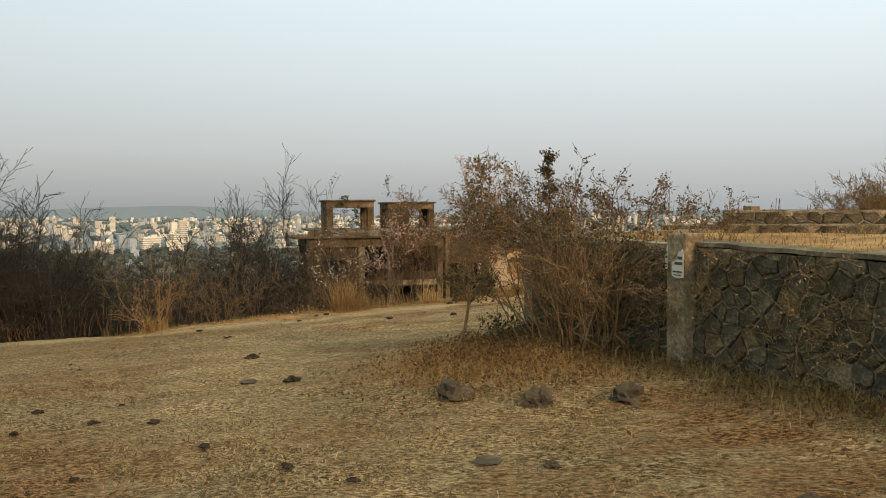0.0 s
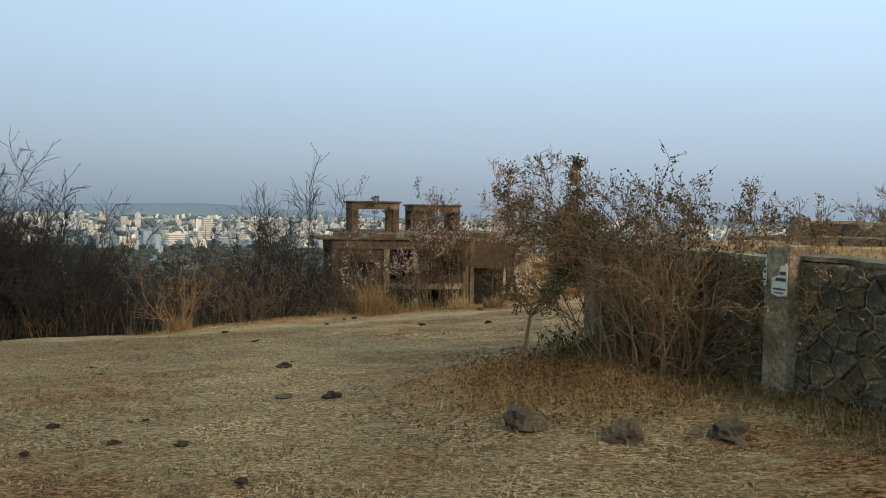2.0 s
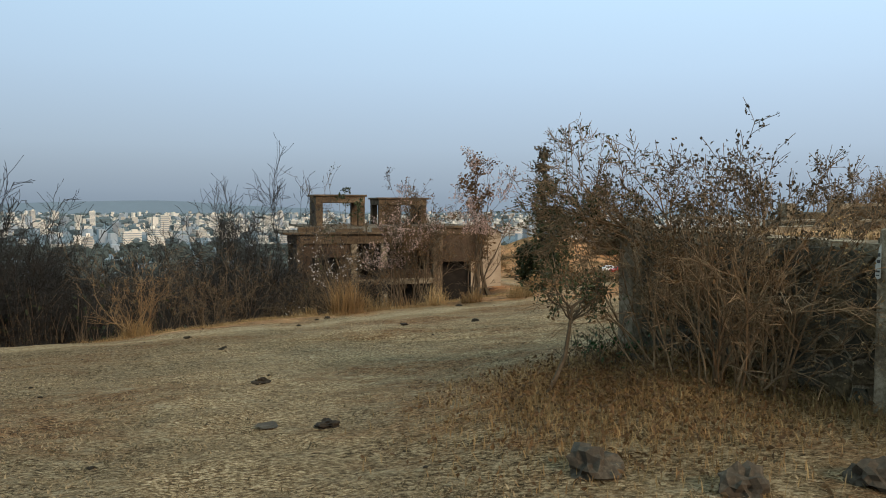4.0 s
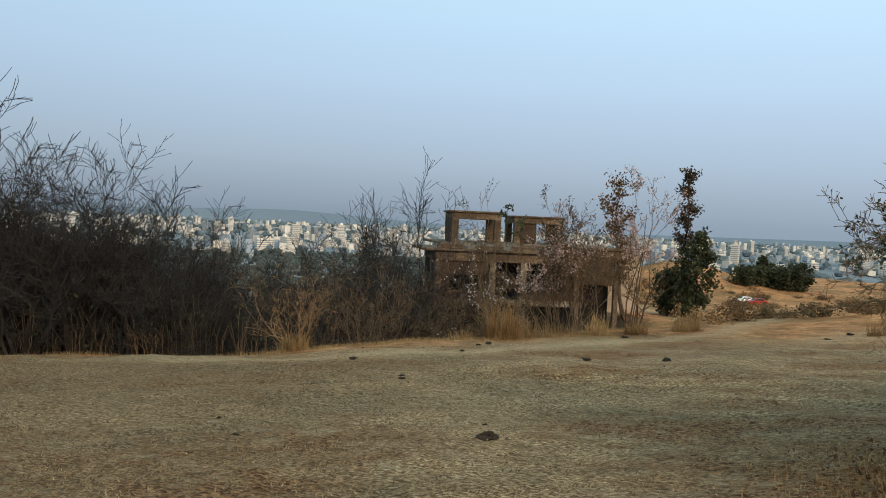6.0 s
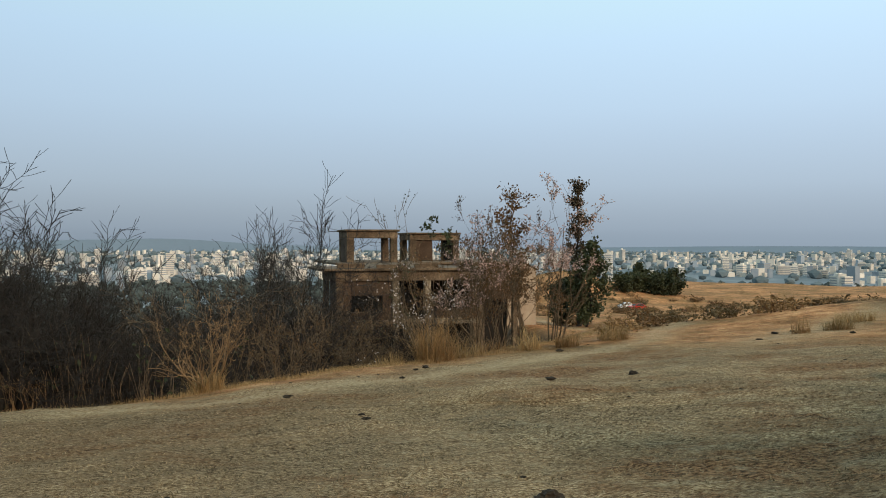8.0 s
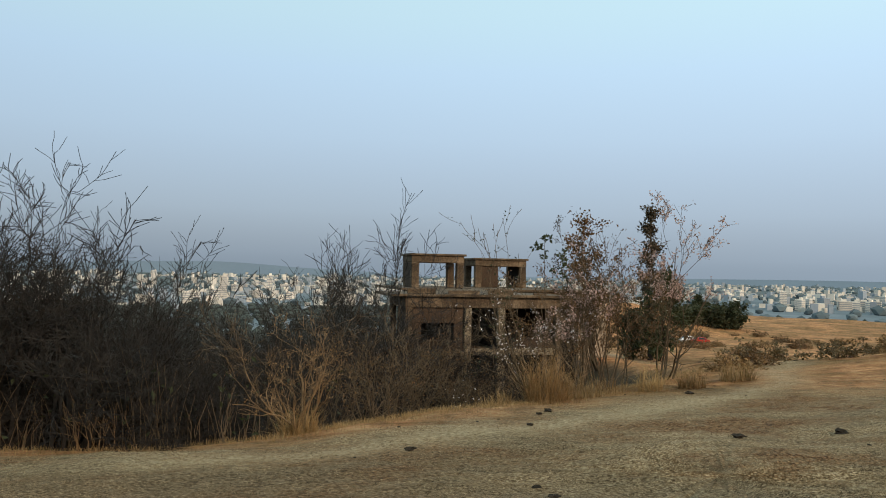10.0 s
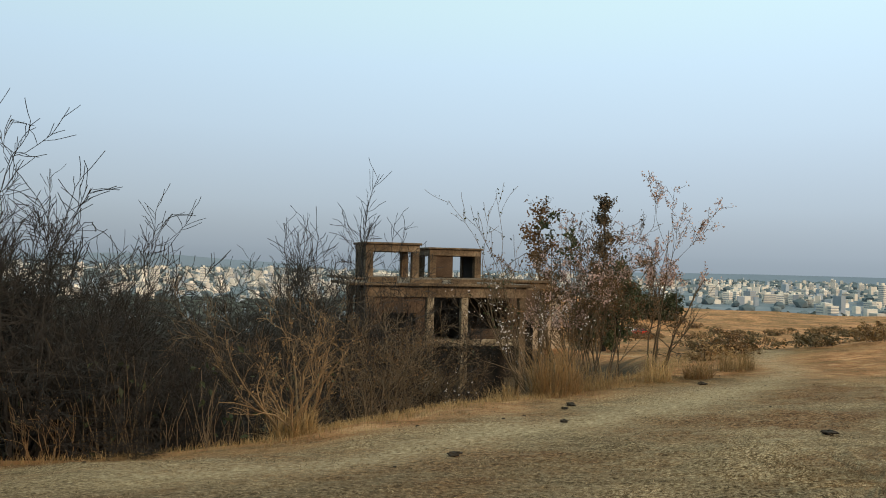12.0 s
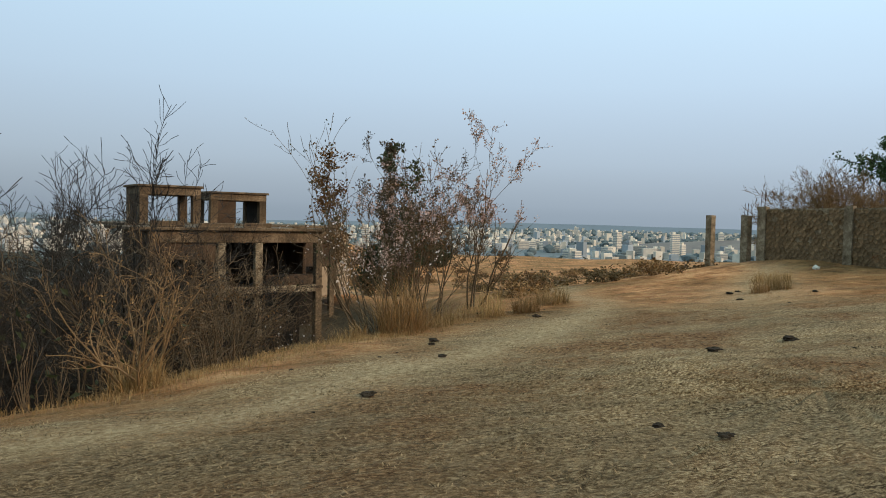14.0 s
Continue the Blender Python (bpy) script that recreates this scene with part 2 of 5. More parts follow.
M_RUINWALL = rough_mat("ruin_wall", (0.018, 0.011, 0.007), (0.068, 0.043, 0.027), (0.15, 0.100, 0.064), 1.1, 9, 0.92, 0.4, bump_far=0.05)
M_CREAM = rough_mat("cream_plaster", (0.24, 0.18, 0.12), (0.40, 0.31, 0.22), (0.55, 0.45, 0.33), 0.9, 9, 0.9, 0.3)
# near-black base colour stands in for the shade inside the ruin
M_RUINSHADE = rough_mat("shade_dark_plaster", (0.006, 0.005, 0.004), (0.018, 0.014, 0.011), (0.045, 0.035, 0.026), 2, 9, 0.9, 0.2)
M_CITY = rough_mat("pale_render", (0.42, 0.385, 0.345), (0.64, 0.575, 0.495), (0.83, 0.745, 0.635), 0.02, 6, 0.9, 0, vary=0.26)
# From M_CITY2 to M_RIDGE, distance haze is mixed into the base colours
M_CITY2 = rough_mat("haze_grey_render", (0.20, 0.23, 0.265), (0.27, 0.30, 0.33), (0.36, 0.38, 0.395), 0.02, 6, 0.9, 0, vary=0.2)
M_WINDOW = rough_mat("hazed_window_band", (0.24, 0.245, 0.25), (0.29, 0.295, 0.30), (0.36, 0.36, 0.36), 0.3, 6, 0.4, 0)
M_CITYTREE = rough_mat("haze_blue_tree", (0.085, 0.115, 0.13), (0.115, 0.145, 0.155), (0.15, 0.18, 0.185), 0.03, 7, 0.95, 0)
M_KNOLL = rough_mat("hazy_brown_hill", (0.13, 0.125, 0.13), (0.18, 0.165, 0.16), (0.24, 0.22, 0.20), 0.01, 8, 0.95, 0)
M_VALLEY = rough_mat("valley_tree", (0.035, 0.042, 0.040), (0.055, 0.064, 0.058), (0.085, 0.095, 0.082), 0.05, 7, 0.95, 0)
M_RIDGE = rough_mat("haze_blue_hill", (0.145, 0.185, 0.23), (0.16, 0.20, 0.245), (0.175, 0.22, 0.265), 0.004, 6, 1.0, 0, vary=0.03)
M_CARWHITE = rough_mat("white_car_paint", (0.68, 0.68, 0.68), (0.76, 0.76, 0.76), (0.82, 0.82, 0.82), 1, 5, 0.25, 0)
M_CARRED = rough_mat("red_car_paint", (0.28, 0.02, 0.015), (0.36, 0.03, 0.02), (0.44, 0.045, 0.03), 1, 5, 0.25, 0)
M_GLASS = rough_mat("dark_car_glass", (0.01, 0.012, 0.014), (0.018, 0.02, 0.023), (0.03, 0.033, 0.036), 1, 5, 0.08, 0)
M_TYRE = rough_mat("tyre_rubber", (0.012, 0.012, 0.012), (0.02, 0.02, 0.02), (0.035, 0.035, 0.035), 4, 8, 0.9, 0)
M_STEEL = rough_mat("rusty_bar", (0.03, 0.016, 0.010), (0.07, 0.036, 0.02), (0.14, 0.07, 0.04), 6, 8, 0.8, 0.2, metal=0.4)


# ---- builders ----
def mesh_of(name, verts, faces, material):
    me = bpy.data.meshes.new(name)
    me.from_pydata([tuple(v) for v in verts], [], faces)
    me.materials.append(material)
    return me


def part(name, data, material, parent, label=""):
    """Links a bmesh or a mesh as one mesh object under a thing."""
    if isinstance(data, bmesh.types.BMesh):
        me = bpy.data.meshes.new(name)
        bmesh.ops.recalc_face_normals(data, faces=data.faces)
        data.to_mesh(me)
        data.free()
        me.materials.append(material)
        data = me
    ob = new(name, data)
    ob.parent = parent
    return tagged(ob, label)


def block(size, at=(0, 0, 0), bevel=0.0, turn=0.0, jitter=0.0, rng=None, bm=None):
    """A bevelled block with its base centre at `at`, slightly out of true where jitter is given."""
    bm = bm or bmesh.new()
    m = Matrix.Translation((at[0], at[1], at[2] + size[2] / 2)) @ Matrix.Rotation(turn, 4, "Z") @ Matrix.Diagonal((*size, 1))
    made = bmesh.ops.create_cube(bm, size=1.0, matrix=m)["verts"]
    if jitter:
        for v in made:
            v.co += Vector([rng.uniform(-jitter, jitter) for _ in range(3)])
    if bevel:
        edges = list({e for v in made for e in v.link_edges})
        bmesh.ops.bevel(bm, geom=edges, offset=bevel, segments=1, affect="EDGES")
    return bm


def smoothstep(a, b, x):
    t = np.clip((x - a) / (b - a), 0, 1)
    return t * t * (3 - 2 * t)


BANK = [(-400, 10), (-60, 16.5), (-14, 17.2), (-8.2, 17.7), (-6.6, 19.6), (-4.4, 21.4), (-2.2, 24.0), (0.2, 28.0), (3.2, 36), (5, 50), (4.5, 66), (2, 85), (0, 130), (4, 260), (0, 420)]


def bank_distance(x, y):
    """Metres beyond the lip of the bank; negative on the meadow's side."""
    best = np.full(np.shape(x), 1e9)
    side = np.zeros(np.shape(x))
    for (ax, ay), (bx, by) in zip(BANK, BANK[1:]):
        dx, dy = bx - ax, by - ay
        t = np.clip(((x - ax) * dx + (y - ay) * dy) / (dx * dx + dy * dy), 0, 1)
        d = np.hypot(x - ax - t * dx, y - ay - t * dy)
        s = np.sign(dx * (y - ay) - dy * (x - ax))
        side = np.where(d < best, s, side)
        best = np.minimum(best, d)
    return best * side


def ground_height(x, y):
    x, y = np.asarray(x, float), np.asarray(y, float)
    ye = 3.4 + 1.3 * np.logaddexp(0, (y - 3.4) / 1.3)
    xe = np.clip(x, -70, 30)
    z = 0.32 + 0.0608 * xe - 0.0842 * np.minimum(ye, 205)
    z = z + 0.26 * np.exp(-(((x - 1.7) / 1.3) ** 2 + ((y - 6.4) / 1.8) ** 2))
    z = z + 0.75 * np.exp(-(((x - 15.5) / 6.5) ** 2 + ((y - 34.5) / 5.5) ** 2))
    z = z - 1.0 * smoothstep(38, 56, y - 0.1 * x) * (1 - smoothstep(70, 170, y)) * smoothstep(-2, 8, x)
    z = z - 3.0 * smoothstep(39, 50, y - 0.1 * x) * smoothstep(16, 26, x) * (1 - smoothstep(90, 200, y))
    d = bank_distance(x, y)
    z = z - 0.25 * smoothstep(-3.0, 0.0, d) * smoothstep(-6, -10, x)
    z = z - 2.3 * smoothstep(-0.1, 5.0, d) - 1.9 * smoothstep(4, 22, d) - 14 * smoothstep(28, 130, d)
    z = z + 9.0 * np.exp(-(((x - 28) / 20) ** 2 + ((y - 246) / 20) ** 2))
    r = np.hypot(x, y - 10)
    low = smoothstep(330, 620, r)
    z = z * (1 - low) - 52 * low
    ripple = 0.035 * np.sin(1.3 * x + 0.7 * y) * np.sin(0.9 * y - 0.4 * x) + 0.02 * np.sin(2.9 * x - 1.1 * y + 1) * np.sin(2.3 * y + 0.5)
    far = smoothstep(45, 90, r) * (1 - low) * 0.6 * np.sin(0.11 * x + 0.6) * np.sin(0.083 * y)
    return z + ripple * (1 - low) + far


def gz(x, y):
    return float(ground_height(x, y))


def build_ground():
    near = np.arange(0.0, 34, 0.3)
    out = 34 * np.geomspace(1, 4850 / 34, 84)
    radii = np.r_[near[1:], out]
    count = 300
    ang = np.linspace(0, 2 * np.pi, count, endpoint=False)
    cx, cy = -2.0, 13.0
    xs = np.r_[cx, (cx + radii[:, None] * np.cos(ang)).ravel()]
    ys = np.r_[cy, (cy + radii[:, None] * np.sin(ang)).ravel()]
    zs = ground_height(xs, ys)
    rng = np.random.default_rng(4)
    zs = zs + rng.normal(0, 0.008, len(zs)) * (np.hypot(xs - cx, ys - cy) < 40)
    faces = [(0, 1 + i, 1 + (i + 1) % count) for i in range(count)]
    for k in range(len(radii) - 1):
        a, b = 1 + k * count, 1 + (k + 1) * count
        faces += [(a + i, b + i, b + (i + 1) % count, a + (i + 1) % count) for i in range(count)]
    me = mesh_of("ground", np.c_[xs, ys, zs], faces, M_GROUND)
    me.shade_smooth()
    d = bank_distance(xs, ys)
    r = np.hypot(xs, ys - 10)
    wob = 0.5 * np.sin(xs * 0.7 + 1.3) + 0.6 * np.sin(ys * 0.5 + xs * 0.31)
    earth = np.clip(0.85 * smoothstep(19, 28, ys + 0.35 * xs + wob) + 0.62 * smoothstep(-2.4, -0.8, d + 0.3 * wob), 0, 0.9)
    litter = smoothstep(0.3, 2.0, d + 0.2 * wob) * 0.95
    # far ground that takes the haze-coloured tones
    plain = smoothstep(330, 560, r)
    lane = np.abs(bank_distance(xs, ys) + 3.2 + 0.35 * wob)
    trail = 0.75 * np.exp(-((lane / 0.65) ** 2)) * smoothstep(-12, -6, xs) * (1 - smoothstep(8, 16, xs))
    lane2 = np.abs((xs - 8.6) * 0.55 - (ys - 27) * 0.83 * 0.62 - 0.4 * wob)
    trail = np.maximum(trail, 0.8 * np.exp(-((lane2 / 0.8) ** 2)) * smoothstep(19, 24, ys) * (1 - smoothstep(33, 38, ys)) * smoothstep(3, 6, xs) * (1 - smoothstep(12, 15, xs)))
    zone = me.color_attributes.new("zone", "FLOAT_COLOR", "POINT")
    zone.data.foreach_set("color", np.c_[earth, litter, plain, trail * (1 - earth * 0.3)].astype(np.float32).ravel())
    brown = 0.62 * (1 - smoothstep(-8.5, -2.5, xs + wob)) * (1 - smoothstep(-4.6, -3.4, d + 0.4 * wob))
    me.attributes.new("brown", "FLOAT", "POINT").data.foreach_set("value", np.clip(brown, 0, 0.8).astype(np.float32))
    ob = new("ground", me)
    return tagged(ob, "trampled dry straw-coloured grass meadow sloping to a bank", "ground", kind="structure")


def tubes(segs, sides=4):
    """Tapered branches from rows of start, end, radius, radius."""
    s = np.array(segs, float)
    a, b = s[:, 0:3], s[:, 3:6]
    way = b - a
    way /= np.linalg.norm(way, axis=1, keepdims=True) + 1e-9
    ref = np.where(np.abs(way[:, 2:3]) > 0.9, [[1.0, 0, 0]], [[0, 0, 1.0]])
    p = np.cross(way, ref)
    p /= np.linalg.norm(p, axis=1, keepdims=True) + 1e-9
    q = np.cross(way, p)
    ang = np.arange(sides) * 2 * np.pi / sides
    ring = p[:, None] * np.cos(ang)[None, :, None] + q[:, None] * np.sin(ang)[None, :, None]
    va = a[:, None] + ring * s[:, 6, None, None]
    vb = b[:, None] + ring * s[:, 7, None, None]
    verts = np.concatenate([va, vb], 1).reshape(-1, 3)
    faces = []
    for k in range(len(s)):
        o = k * 2 * sides
        faces += [(o + i, o + (i + 1) % sides, o + sides + (i + 1) % sides, o + sides + i) for i in range(sides)]
    return verts, faces


def leaf_cards(spots, rng, size, long=1.8, fold=0.25):
    """Small folded leaves, each two triangles on a mid-rib, at the places given."""
    n = len(spots)
    spots = np.asarray(spots, float)
    d = rng.normal(size=(n, 3))
    d /= np.linalg.norm(d, axis=1, keepdims=True)
    e = rng.normal(size=(n, 3))
    e -= (e * d).sum(1, keepdims=True) * d
    e /= np.linalg.norm(e, axis=1, keepdims=True)
    f = np.cross(d, e)
    s = size * rng.uniform(0.6, 1.3, (n, 1))
    v = np.stack([spots, spots + d * s * long * 0.5 + e * s * 0.5 + f * s * fold, spots + d * s * long, spots + d * s * long * 0.5 - e * s * 0.5 + f * s * fold], 1).reshape(-1, 3)
    faces = []
    for k in range(n):
        o = 4 * k
        faces += [(o, o + 1, o + 2), (o, o + 2, o + 3)]
    return v, faces


def grow(rng, start, way, length, radius, depth, rise=0.15, wander=0.22, fork=(0.35, 0.9), kids=3, shrink=0.6, out=None, tips=None, steps=5, least=0.004):
    """A branch that wanders, tapers and forks. Fills out with segments and tips with places on its twigs."""
    p, w = np.array(start, float), np.array(way, float)
    w /= np.linalg.norm(w)
    step = length / steps
    marks = sorted(rng.uniform(0.3, 1.0, kids)) if depth > 0 else []
    r = radius
    for k in range(steps):
        w = w + rng.normal(0, wander, 3) + np.array([0, 0, rise])
        w /= np.linalg.norm(w)
        q = p + w * step
        r2 = max(least, radius * (1 - 0.75 * (k + 1) / steps))
        out.append((*p, *q, r, r2))
        if depth <= 1:
            tips.append(q)
        while marks and marks[0] <= (k + 1) / steps:
            marks.pop(0)
            side = rng.normal(size=3)
            side -= side @ w * w
            side /= np.linalg.norm(side) + 1e-9
            a = rng.uniform(*fork)
            grow(rng, p + (q - p) * rng.uniform(0.2, 1), w * math.cos(a) + side * math.sin(a), length * shrink * rng.uniform(0.7, 1.2), r2 * 0.75, depth - 1,
                 rise, wander, fork, kids, shrink, out, tips, max(3, steps - 1), least)
        p, r = q, r2


def shrub_parts(seed, stems, height, lean, radius, depth=2, kids=3, base=0.2, rise=0.1, wander=0.16, leaves=0, leaf=0.05, sides=4, shrink=0.55, fork=(0.35, 0.9), least=0.004, tip_from=0.0, steps=6, toward=None, split=False):
    rng = np.random.default_rng(seed)
    segs, tips, canes = [], [], []
    for k in range(stems):
        segs = [] if split else segs
        a = rng.uniform(0, 2 * np.pi)
        off = base * math.sqrt(rng.uniform(0, 1))
        tilt = abs(rng.normal(0, lean)) + 0.04
        way = np.array([math.cos(a) * math.sin(tilt), math.sin(a) * math.sin(tilt), math.cos(tilt)])
        if toward is not None:
            way = way + np.array(toward)
        grow(rng, (off * math.cos(a), off * math.sin(a), -0.08), way, height * 0.68 * rng.uniform(0.6, 1.05), radius * rng.uniform(0.7, 1.15), depth,
             rise, wander, fork, kids, shrink, segs, tips, steps, least)
        if split or k == stems - 1:
            canes.append(segs)
    if not split:
        limb = max(least * 1.6, radius * 0.3)
        canes = [[s for s in segs if s[6] > limb], [s for s in segs if s[6] <= limb]]
    wood = [tubes(c, sides) for c in canes if c]
    spots = np.array(tips)
    spots = spots[spots[:, 2] > tip_from * height] if tip_from else spots
    crown = None
    if leaves and len(spots):
        pick = spots[rng.integers(0, len(spots), leaves)] + rng.normal(0, leaf * 0.9, (leaves, 3))
        crown = leaf_cards(pick, rng, leaf)
    return wood, crown


def plant(name, seed, wood_mat, leaf_material, label, category, at, turn=0.0, size=1.0, group="", crown_name="foliage", wood_name="trunk", sink=0.0, split=False, **shape):
    wood, crown = shrub_parts(seed, split=split, **shape)
    root = tagged(new(name), label, category, group)
    root.matrix_world = Matrix.Translation((at[0], at[1], gz(*at[:2]) - sink if len(at) == 2 else at[2])) @ Matrix.Rotation(turn, 4, "Z") @ Matrix.Scale(size, 4)
    for k, w in enumerate(wood):
        part("cane" if split else (wood_name, "crown")[k], mesh_of(name + "_" + wood_name, *w, wood_mat), None, root)
    if crown:
        part(crown_name, mesh_of(name + "_" + crown_name, *crown, leaf_material), None, root)
    return root


def repeat(ob, at, turn, size, sink=0.0, squash=1.0):
    c = copy_thing(ob, Matrix.Translation((at[0], at[1], gz(*at) - sink)) @ Matrix.Rotation(turn, 4, "Z"))
    c.scale = (size, size, size * squash)
    return c


def blades(spots, rng, height, width, lean=0.5, per=1, flat=0.0):
    """Grass blades: bent slips of two triangles and a tip."""
    spots = np.repeat(np.asarray(spots, float), per, 0)
    n = len(spots)
    a = rng.uniform(0, 2 * np.pi, n)
    t = np.clip(np.abs(rng.normal(0, lean, n)) + flat, 0, 1.52)
    h = height * rng.uniform(0.45, 1.25, n)
    d = np.c_[np.cos(a) * np.sin(t), np.sin(a) * np.sin(t), np.cos(t)]
    s = np.c_[-np.sin(a), np.cos(a), np.zeros(n)] * (width * rng.uniform(0.6, 1.3, (n, 1)))
    droop = np.c_[np.cos(a), np.sin(a), np.full(n, -0.35)] * (h * rng.uniform(0.1, 0.55, n))[:, None]
    mid, tip = spots + d * (h * 0.6)[:, None], spots + d * h[:, None] + droop * 0.6
    v = np.stack([spots - s, spots + s, mid + s * 0.7, mid - s * 0.7, tip], 1).reshape(-1, 3)
    faces = []
    for k in range(n):
        o = 5 * k
        faces += [(o, o + 1, o + 2, o + 3), (o + 3, o + 2, o + 4)]
    return v, faces


# ---- large structure ----
ground = build_ground()


# ---- the terrace wall of dark stone ----
W_CORNER, W_WAY = Vector((1.74, 6.86)), Vector((0.447, -0.894)).normalized()
W_BACK = Vector((0.80, 0.60)).normalized()
W_OUT = Vector((W_WAY.y, -W_WAY.x))          # towards the meadow
W_TOP = 1.27


def cells_of(width, height, step, rng, squash=0.8):
    """Irregular polygons that share out a wall's face: each is the part of it nearest to its own seed."""
    seeds = []
    rows = max(2, int(round(height / (step * squash))))
    for j in range(-1, rows + 1):
        cols = int(round(width / step))
        for i in range(-1, cols + 1):
            seeds.append(((i + 0.5 + 0.5 * (j % 2) + rng.uniform(-0.42, 0.42)) * width / cols, (j + 0.5 + rng.uniform(-0.30, 0.30)) * height / rows))
    out = []
    for k, (sx, sy) in enumerate(seeds):
        if not (0 < sx < width and 0 < sy < height):
            continue
        poly = [(0.0, 0.0), (width, 0.0), (width, height), (0.0, height)]
        for m, (tx, ty) in enumerate(seeds):
            if m == k or abs(tx - sx) + abs(ty - sy) > 4 * step:
                continue
            nx, ny = tx - sx, ty - sy
            c = (nx * (sx + tx) + ny * (sy + ty)) / 2
            cut = []
            for (ax, ay), (bx, by) in zip(poly, poly[1:] + poly[:1]):
                da, db = nx * ax + ny * ay - c, nx * bx + ny * by - c
                if da <= 0:
                    cut.append((ax, ay))
                if da * db < 0:
                    t = da / (da - db)
                    cut.append((ax + (bx - ax) * t, ay + (by - ay) * t))
            poly = cut
            if len(poly) < 3:
                break
        if len(poly) >= 3:
            out.append(poly)
    return out


def lay_stones(parent, origin, along, outward, width, height, step, rng, gap=0.018, proud=0.05, bottom=None, material=None, second=None, squash=0.8):
    """Rubble stones on a wall's face, each an object of its own under the wall."""
    for poly in cells_of(width, height, step, rng, squash):
        cx, cy = sum(p[0] for p in poly) / len(poly), sum(p[1] for p in poly) / len(poly)
        if origin.z + cy < gz(origin.x + along.x * cx, origin.y + along.y * cx) - 0.2:
            continue
        if bottom and cy < bottom(cx):
            continue
        if rng.random() < 0.03:
            continue
        reach = max(math.hypot(px - cx, py - cy) for px, py in poly)
        if reach < gap * 2:
            continue
        ring = []
        for (ax, ay), (bx, by) in zip(poly, poly[1:] + poly[:1]):
            ring.append((ax, ay))
            ring.append(((ax + bx) / 2 + rng.uniform(-0.012, 0.012), (ay + by) / 2 + rng.uniform(-0.012, 0.012)))
        depth = proud * rng.uniform(0.5, 1.3)
        n = len(ring)
        verts = []
        for shrink, out in ((gap, -0.02), (gap * 1.15, depth * 0.6), (gap * 1.9, depth * 0.92), (gap * 3.4, depth * 1.03)):
            for px, py in ring:
                k = max(0.15, 1 - shrink / max(math.hypot(px - cx, py - cy), 1e-3))
                o = out + (rng.uniform(-0.006, 0.006) if out > 0 else 0)
                x, y = cx + (px - cx) * k, cy + (py - cy) * k
                verts.append((along.x * (x - cx) + outward.x * o, along.y * (x - cx) + outward.y * o, y - cy))
        verts.append((outward.x * depth * 1.15, outward.y * depth * 1.15, 0))
        faces = [(r * n + i, r * n + (i + 1) % n, (r + 1) * n + (i + 1) % n, (r + 1) * n + i) for r in (0, 1, 2) for i in range(n)]
        faces += [(3 * n + i, 3 * n + (i + 1) % n, 4 * n) for i in range(n)]
        ob = new("stone", mesh_of("stone", verts, faces, second if second and rng.random() < 0.3 else material or M_STONE))
        ob.parent = parent
        ob.location = (origin.x + along.x * cx, origin.y + along.y * cx, origin.z + cy)


def wall_core(name, a, b, thick, z0, z1a, z1b, label, inward):
    """A wall's rough mortar body between two points of the plan."""
    bm = bmesh.new()
    rng = random.Random(7)
    n = 24
    rows = []
    for i in range(n + 1):
        t = i / n
        p = a.lerp(b, t)
        top = z1a + (z1b - z1a) * t + rng.uniform(-0.012, 0.012)
        q = p + inward * thick
        rows.append([bm.verts.new(v) for v in ((p.x, p.y, z0), (p.x, p.y, top), (q.x, q.y, top), (q.x, q.y, z0))])
    for r, s in zip(rows, rows[1:]):
        for k in range(4):
            bm.faces.new((r[k], r[(k + 1) % 4], s[(k + 1) % 4], s[k]))
    bm.faces.new(rows[0])
    bm.faces.new(rows[-1][::-1])
    return tagged(part(name, bm, M_MORTAR, None), label, "wall", kind="structure")


W_LONG = 11.0
w_end = W_CORNER + W_WAY * W_LONG
wall_front = wall_core("wall_terrace_front", W_CORNER, w_end, 0.38, -0.9, W_TOP - 0.03, W_TOP - 0.20, "dark basalt rubble retaining wall with crumbling mortar", -W_OUT)
b_end = W_CORNER + W_BACK * 9.0
b_in = Vector((W_BACK.y, -W_BACK.x))
wall_side = wall_core("wall_terrace_side", W_CORNER + W_BACK * 0.02, b_end, 0.35, -1.2, W_TOP - 0.03, W_TOP - 0.03, "dark rubble side wall of the terrace", b_in)


def concrete_pillar(at, width, z0, z1, turn, label, lean=0.0, rng=random.Random(3)):
    bm = block((width, width, z1 - z0), (0, 0, 0), 0.012, 0, 0.008, rng)
    bmesh.ops.subdivide_edges(bm, edges=[e for e in bm.edges if e.calc_length() > 0.5], cuts=7)
    for v in bm.verts:
        v.co.x += rng.uniform(-0.006, 0.006)
        v.co.y += rng.uniform(-0.006, 0.006)
    ob = tagged(part("concrete_pillar", bm, M_CONC, None), label, "pillar")
    ob.matrix_world = Matrix.Translation((at[0], at[1], z0)) @ Matrix.Rotation(turn, 4, "Z") @ Matrix.Rotation(lean, 4, "X")
    return ob


w_turn = math.atan2(W_WAY.y, W_WAY.x)
p_at = Vector((2.88, 4.58)) + W_OUT * 0.02
pillar = concrete_pillar(p_at, 0.235, -0.35, W_TOP + 0.04, w_turn, "weathered grey concrete pillar with a torn poster on it")
corner = concrete_pillar(W_CORNER + W_OUT * 0.03, 0.22, -0.5, W_TOP + 0.06, w_turn, "weathered concrete corner post beside a bare bush")


